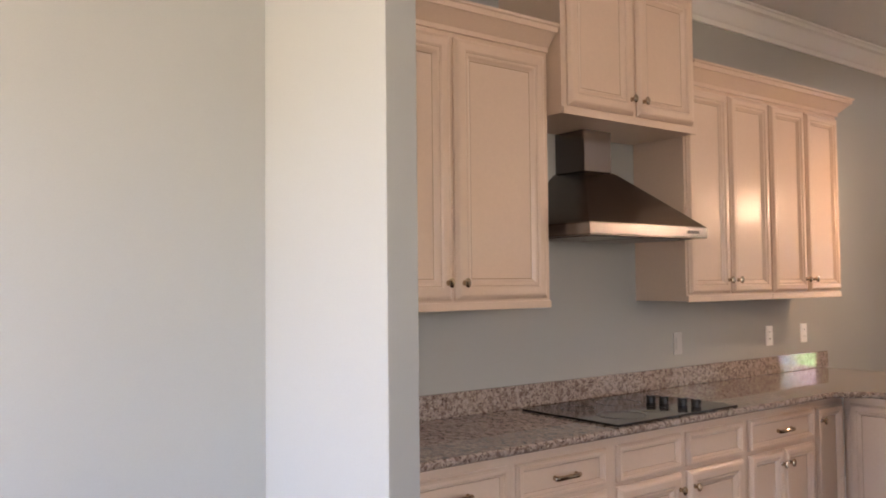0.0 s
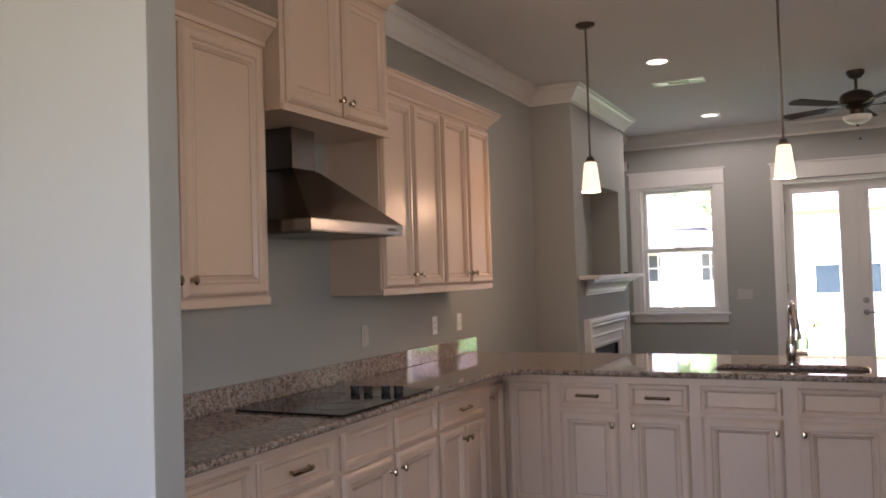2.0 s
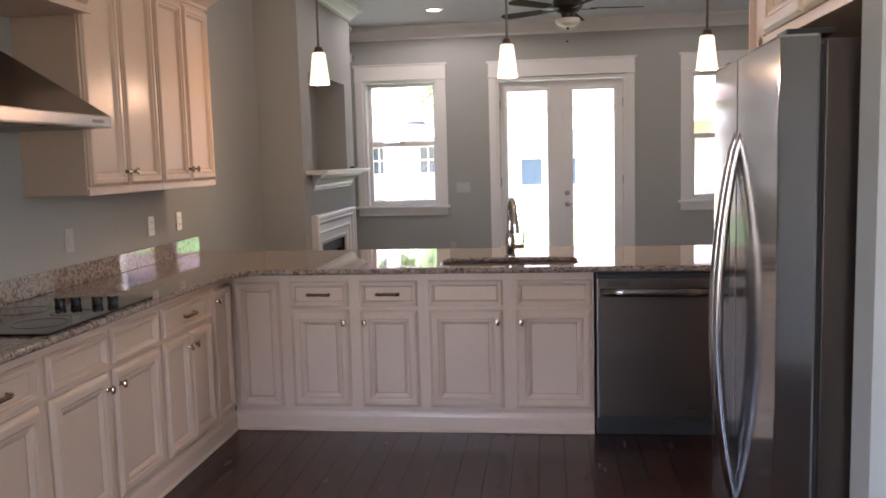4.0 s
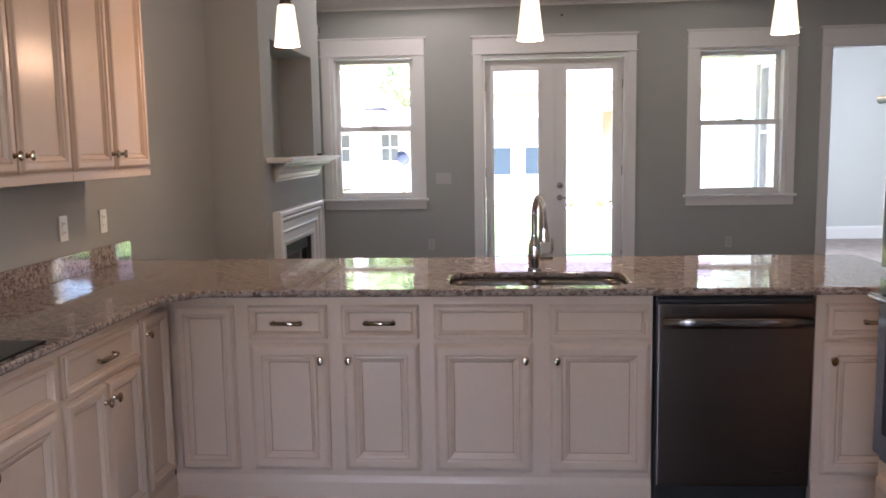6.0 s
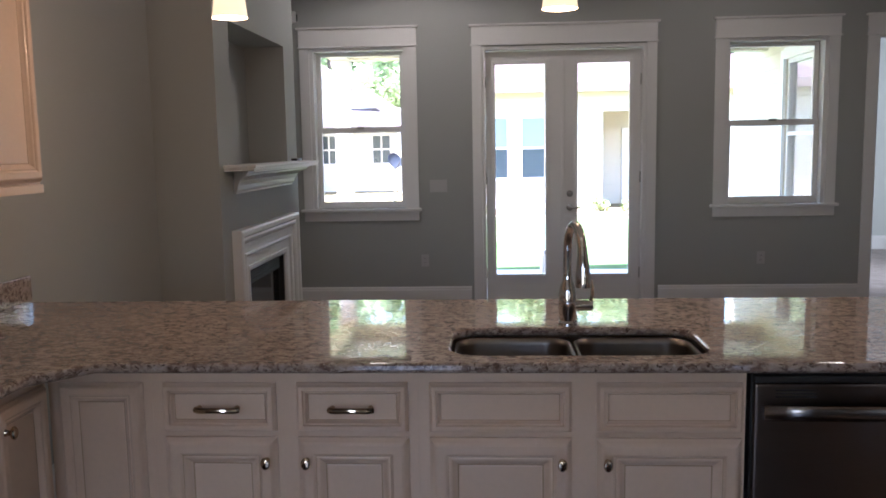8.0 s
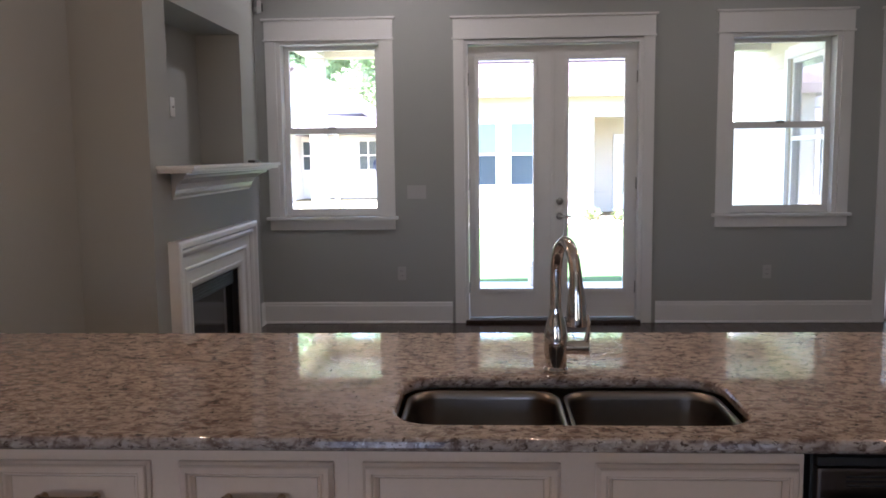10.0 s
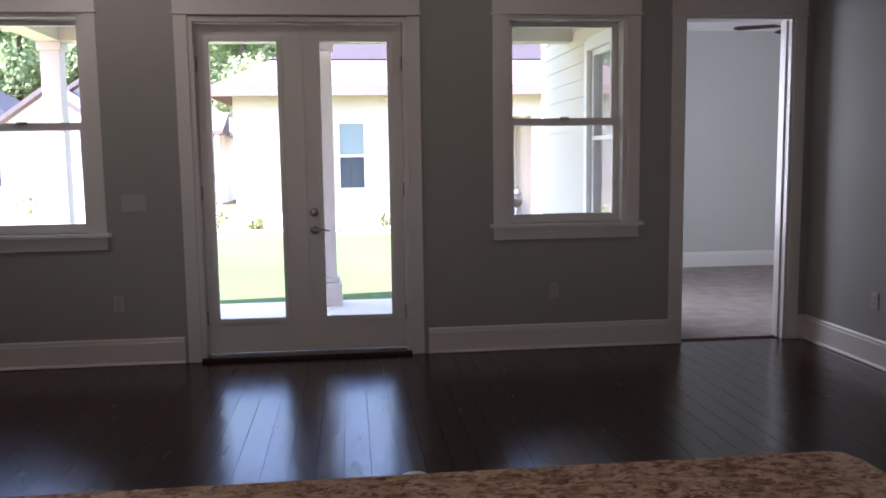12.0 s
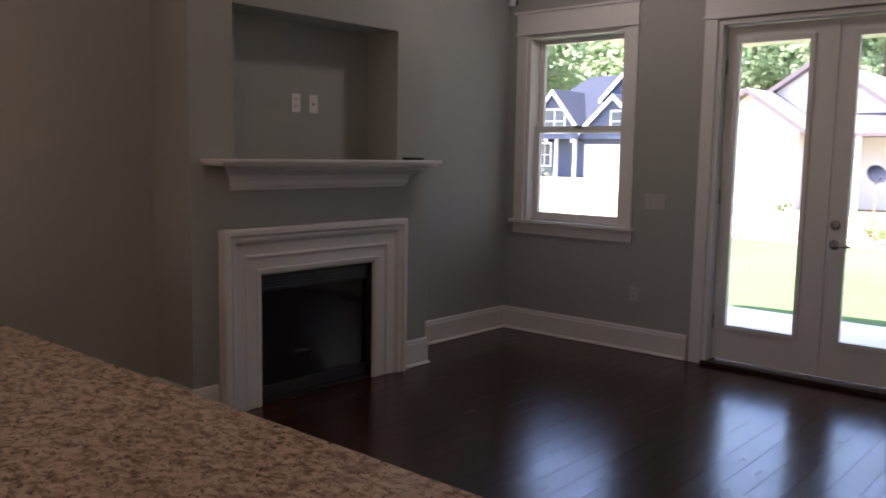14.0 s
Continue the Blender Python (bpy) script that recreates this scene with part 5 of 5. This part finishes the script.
part("porch_post", boxes((-5.6, -5.45, 34.3, 34.45, 0, 2.5)), WHITE, t)
part("porch_post", boxes((-3.7, -3.55, 34.3, 34.45, 0, 2.5)), WHITE, t)

# blue house with white-trimmed gables, far off
t = thing("neighbour_house", pose(0, 0, GZ), "blue two-storey house with white-trimmed gables", "house", "houses across the lawn")
part("wall", boxes((-39, -20, 61, 72, 0, 3.6)), NAVY, t)
bm = bmesh.new()
rings = [[bm.verts.new((x, y, z)) for x, y in ((a[0], a[1]), (b[0], a[1]), (b[0], b[1]), (a[0], b[1]))] for a, b, z in (((-39.6, 60.4), (-19.3, 72.6), 3.6), ((-35, 66), (-26.5, 67), 8.3))]
for j in range(4):
    bm.faces.new((rings[0][j], rings[0][(j + 1) % 4], rings[1][(j + 1) % 4], rings[1][j]))
bm.faces.new(rings[1])
bm.faces.new(rings[0])
part("roof", bm, SLATE, t)
house_window(t, -22.6, -21.6, 61, 0.6, 2.6, mull=0)
for x0, x1, y0, ze, zr in ((-36.8, -32.2, 59.8, 3.9, 6.7), (-32.6, -26.2, 60.2, 3.2, 6.2), (-31.6, -28.2, 62.5, 6.3, 8.0), (-38.6, -35.4, 60.3, 3.1, 4.6)):
    part("wall", gable_wall(bmesh.new(), x0, x1, y0, 66, 3.0, ze, zr), NAVY, t)
    rf = part("roof", gable_roof(bmesh.new(), x0, x1, y0, 66, ze, zr, t=0.14, o=0.3), SLATE, t)
    bm = bmesh.new()
    xm, k = (x0 + x1) / 2, (zr - ze) / ((x1 - x0) / 2)
    for e in (x0 - 0.3, x1 + 0.3):
        v = [(xm, zr + 0.12), (e, ze - k * 0.3 + 0.12), (e, ze - k * 0.3 - 0.25), (xm, zr - 0.25)]
        a = [bm.verts.new((x, y0 - 0.36, z)) for x, z in v]
        b = [bm.verts.new((x, y0 - 0.31, z)) for x, z in v]
        for j in range(4):
            bm.faces.new((a[j], a[(j + 1) % 4], b[(j + 1) % 4], b[j]))
        bm.faces.new(a)
        bm.faces.new(b)
    part("bargeboard", bm, WHITE, rf)
house_window(t, -35.3, -33.5, 59.8, 3.5, 5.2, mull=1)
house_window(t, -29.6, -28.6, 60.2, 3.6, 5.0, mull=0)
house_window(t, -36.6, -35.5, 61, 0.9, 2.6, mull=1)
part("garage_door", boxes((-32.3, -26.8, 60.95, 60.995, 0, 2.6)), WHITE, t)
for x in (-38.5, -34.6, -32.9):
    part("porch_post", boxes((x, x + 0.22, 60.2, 60.42, 0, 3.0)), WHITE, t)
part("porch_roof", boxes((-38.9, -32.6, 59.9, 61, 3.0, 3.2)), SLATE, t)


# trees
def leaf_cloud(bm, rng, centre, radius, count, size):
    for _ in range(count):
        u = Vector((rng.gauss(0, 1), rng.gauss(0, 1), rng.gauss(0, 1))).normalized()
        p = centre + Vector((u.x, u.y, u.z * 0.8)) * radius * rng.uniform(0.55, 1.08)
        n = (u + Vector((rng.gauss(0, 0.6), rng.gauss(0, 0.6), rng.gauss(0, 0.6)))).normalized()
        a = n.orthogonal().normalized()
        a.rotate(Matrix.Rotation(rng.uniform(0, 6.28), 3, n))
        b = n.cross(a)
        s = size * rng.uniform(0.6, 1.4)
        bm.faces.new([bm.verts.new(p + a * s), bm.verts.new(p + b * s * 0.6), bm.verts.new(p - a * s), bm.verts.new(p - b * s * 0.6)])


def tree(m, rng, h, label):
    t = thing("tree", m, label, "tree", "trees behind the houses")
    bm = tube(bmesh.new(), [(0, 0, 0), (0.1, 0.05, h * 0.3), (-0.1, 0.1, h * 0.6), (0, 0, h * 0.92)], [0.28, 0.2, 0.13, 0.03], 8)
    crown = bmesh.new()
    for i in range(11):
        z = h * rng.uniform(0.32, 0.95)
        a = rng.uniform(0, 6.28)
        r = h * 0.2 * (1.15 - z / h) + 0.5
        tip = Vector((math.cos(a) * r, math.sin(a) * r, z))
        tube(bm, [(0, 0, z - 0.8), tip * 0.5 + Vector((0, 0, z * 0.5 - 0.3)), tip], [0.09, 0.06, 0.02], 5)
        leaf_cloud(crown, rng, tip, h * 0.14, 900, 0.20)
    part("trunk", bm, BARK, t)
    part("crown", crown, LEAF, t)
    return t


rng = random.Random(4)
kinds = [tree(pose(-12, 64, GZ), rng, 15, "tall green leafy tree behind the houses"), tree(pose(-2, 60, GZ), rng, 13, "green leafy tree behind the houses"),
         tree(pose(8, 64, GZ), rng, 16, "tall green leafy tree behind the houses")]
spots = [(-62 + 5.2 * i + rng.uniform(-1.5, 1.5), 84 + rng.uniform(-5, 8)) for i in range(26)] + [(-70 + 6.5 * i, 98 + rng.uniform(-4, 6)) for i in range(12)] + [(-24, 92), (-17, 96), (-9, 64), (-5.5, 57), (3, 62), (13, 60), (20, 58), (-26, 78), (-50, 74), (-44, 70)]
for i, (x, y) in enumerate(spots):
    s = rng.uniform(1.15, 1.5) if x < -16 else rng.uniform(0.8, 1.1)
    o = copy_thing(kinds[i % 3], pose(x, y, GZ, 0, 0, rng.uniform(0, 360)))
    o.scale = (s, s, s)


def shrub(x, y, r, rng):
    t = thing("shrub", pose(x, y, GZ), "small leafy green shrub in a flower bed", "shrub", "garden shrubs")
    bm = bmesh.new()
    leaf_cloud(bm, rng, Vector((0, 0, r * 0.55)), r * 0.75, 110, 0.06)
    part("leaves", bm, SHRUBLEAF, t)
    part("stem", tube(bmesh.new(), [(0, 0, -0.02), (0.02, 0, r * 0.6), (0, 0.02, r)], [0.03, 0.02, 0.01], 6), BARK, t)


for x, y, r in ((-2.1, 23.4, 0.4), (-1.2, 23.6, 0.28), (-0.3, 23.7, 0.35), (1.9, 23.6, 0.4), (2.7, 23.8, 0.32), (3.4, 23.5, 0.3), (-3.6, 24.5, 0.35), (-9, 31.5, 0.5), (-7.2, 32.5, 0.4), (-30, 52, 0.8), (-33, 53, 0.7), (2.9, 14.6, 0.35), (3.1, 15.3, 0.4), (4.35, 23.3, 0.5)):
    shrub(x, y, r, rng)
bm = bmesh.new()
for i in range(70):
    x = -4 + 0.29 * i
    y = 22.7 + 0.35 * math.sin(i * 0.33)
    s = rng.uniform(0.05, 0.10)
    lathe(bm, [(0, 0), (s, 0.0), (s * 1.05, s * 0.5), (s * 0.6, s), (0, s * 1.1)], 7, pose(x, y, GZ, rng.uniform(-10, 10), 0, rng.uniform(0, 90)))
tagged(link("bed_edging_stones", bm, CONCRETE), "row of rounded grey stones edging a flower bed", "stones", kind="stuff")
setting("flower_bed", boxes((-4.2, 16, 22.8, 24.99, GZ - 0.1, GZ + 0.03)), SOIL, "brown mulch flower bed along the cream house", "flower bed")
setting("sand_patch", boxes((-60, -9, 36, 58, GZ - 0.1, GZ + 0.012)), SAND, "bare pale sandy ground before the blue house", "ground")

# satellite dish beyond the corner of the cream house
t = thing("satellite_dish", pose(-2.8, 25.6, GZ), "grey satellite dish on a short steel pole", "satellite dish")
part("pole", tube(bmesh.new(), [(0, 0, -0.02), (0, 0, 0.9), (0, -0.05, 1.3)], [0.03, 0.03, 0.025], 10), SATIN, t)
bm = lathe(bmesh.new(), [(0, 0), (0.10, 0.010), (0.18, 0.035), (0.235, 0.07), (0.23, 0.077), (0.175, 0.044), (0.10, 0.019), (0, 0.010)], 24, pose(0, -0.08, 1.36, 62, 0, 40))
part("reflector", bm, SLATE, t, smooth=True)
part("feed_arm", tube(bmesh.new(), [(0, -0.1, 1.15), (0.16, -0.35, 1.25), (0.2, -0.4, 1.34)], [0.012, 0.012, 0.03], 8), BLACK, t)

# kettle grill by the cream house
t = thing("kettle_grill", pose(4.9, 23.4, GZ) @ Matrix.Diagonal((0.5, 0.5, 0.88, 1)), "black kettle barbecue grill on three legs", "grill")
part("bowl", lathe(bmesh.new(), [(0, 0.45), (0.15, 0.48), (0.26, 0.58), (0.29, 0.70), (0.28, 0.72), (0.26, 0.85), (0.15, 0.95), (0, 0.98)], 18), BLACK, t, smooth=True)
for a in (0, 120, 240):
    part("leg", tube(bmesh.new(), [(0.15 * math.cos(radians(a)), 0.15 * math.sin(radians(a)), 0.5), (0.3 * math.cos(radians(a)), 0.3 * math.sin(radians(a)), 0)], 0.015, 6), SATIN, t)
part("handle", tube(bmesh.new(), [(-0.06, 0, 0.97), (-0.05, 0, 1.03), (0.05, 0, 1.03), (0.06, 0, 0.97)], 0.012, 6), BLACK, t)

# ---- floor planks, laid along y ----
floor = bpy.data.objects["floor"]
PW = 0.127
lengths = [0.62, 0.85, 1.05, 1.3, 1.55, 1.8]
cache = {}


def plank_mesh(L):
    key = round(L, 3)
    if key not in cache:
        bm = bmesh.new()
        c = 0.0007
        w, top = PW / 2 - 0.0004, 0.0
        lo = [bm.verts.new(v) for v in ((-w, 0.0004, -0.013), (w, 0.0004, -0.013), (w, L - 0.0004, -0.013), (-w, L - 0.0004, -0.013))]
        mid = [bm.verts.new((v.co.x, v.co.y, top - c)) for v in lo]
        hi = [bm.verts.new(v) for v in ((-w + c, c, top), (w - c, c, top), (w - c, L - c, top), (-w + c, L - c, top))]
        for a, b in ((lo, mid), (mid, hi)):
            for j in range(4):
                bm.faces.new((a[j], a[(j + 1) % 4], b[(j + 1) % 4], b[j])).material_index = 1
        bm.faces.new(hi)
        me = bpy.data.meshes.new("plank")
        bmesh.ops.recalc_face_normals(bm, faces=bm.faces)
        bm.to_mesh(me)
        bm.free()
        me.materials.append(WOOD)
        me.materials.append(JOINT)
        cache[key] = me
    return cache[key]


rng = random.Random(11)
rest_v, rest_f, rest_m = [], [], []
count = 0
ncol = int((XR - XL) / PW) + 1
for c in range(ncol):
    x = XL + PW * (c + 0.5)
    y, first = YB - 0.1, rng.uniform(0.35, 1.0)
    while y < YF + 0.01:
        L = round(rng.choice(lengths) * first, 2)
        first = 1.0
        if y + L > YF - 0.25:
            L = YF + 0.018 - y
        me = plank_mesh(L)
        if y + L > 6.3 and -1.2 < x < 3.6 and count < 300:
            o = new("plank", me)
            o.parent, o.location = floor, (x, y, 0)
            count += 1
        else:
            k = len(rest_v)
            rest_v += [(v.co.x + x, v.co.y + y, v.co.z) for v in me.vertices]
            rest_f += [[k + i for i in p.vertices] for p in me.polygons]
            rest_m += [p.material_index for p in me.polygons]
        y += L
me = bpy.data.meshes.new("planks")
me.from_pydata(rest_v, [], rest_f)
me.materials.append(WOOD)
me.materials.append(JOINT)
me.polygons.foreach_set("material_index", rest_m)
o = new("plank_field", me)
o.parent = floor
tagged(o, kind="stuff")
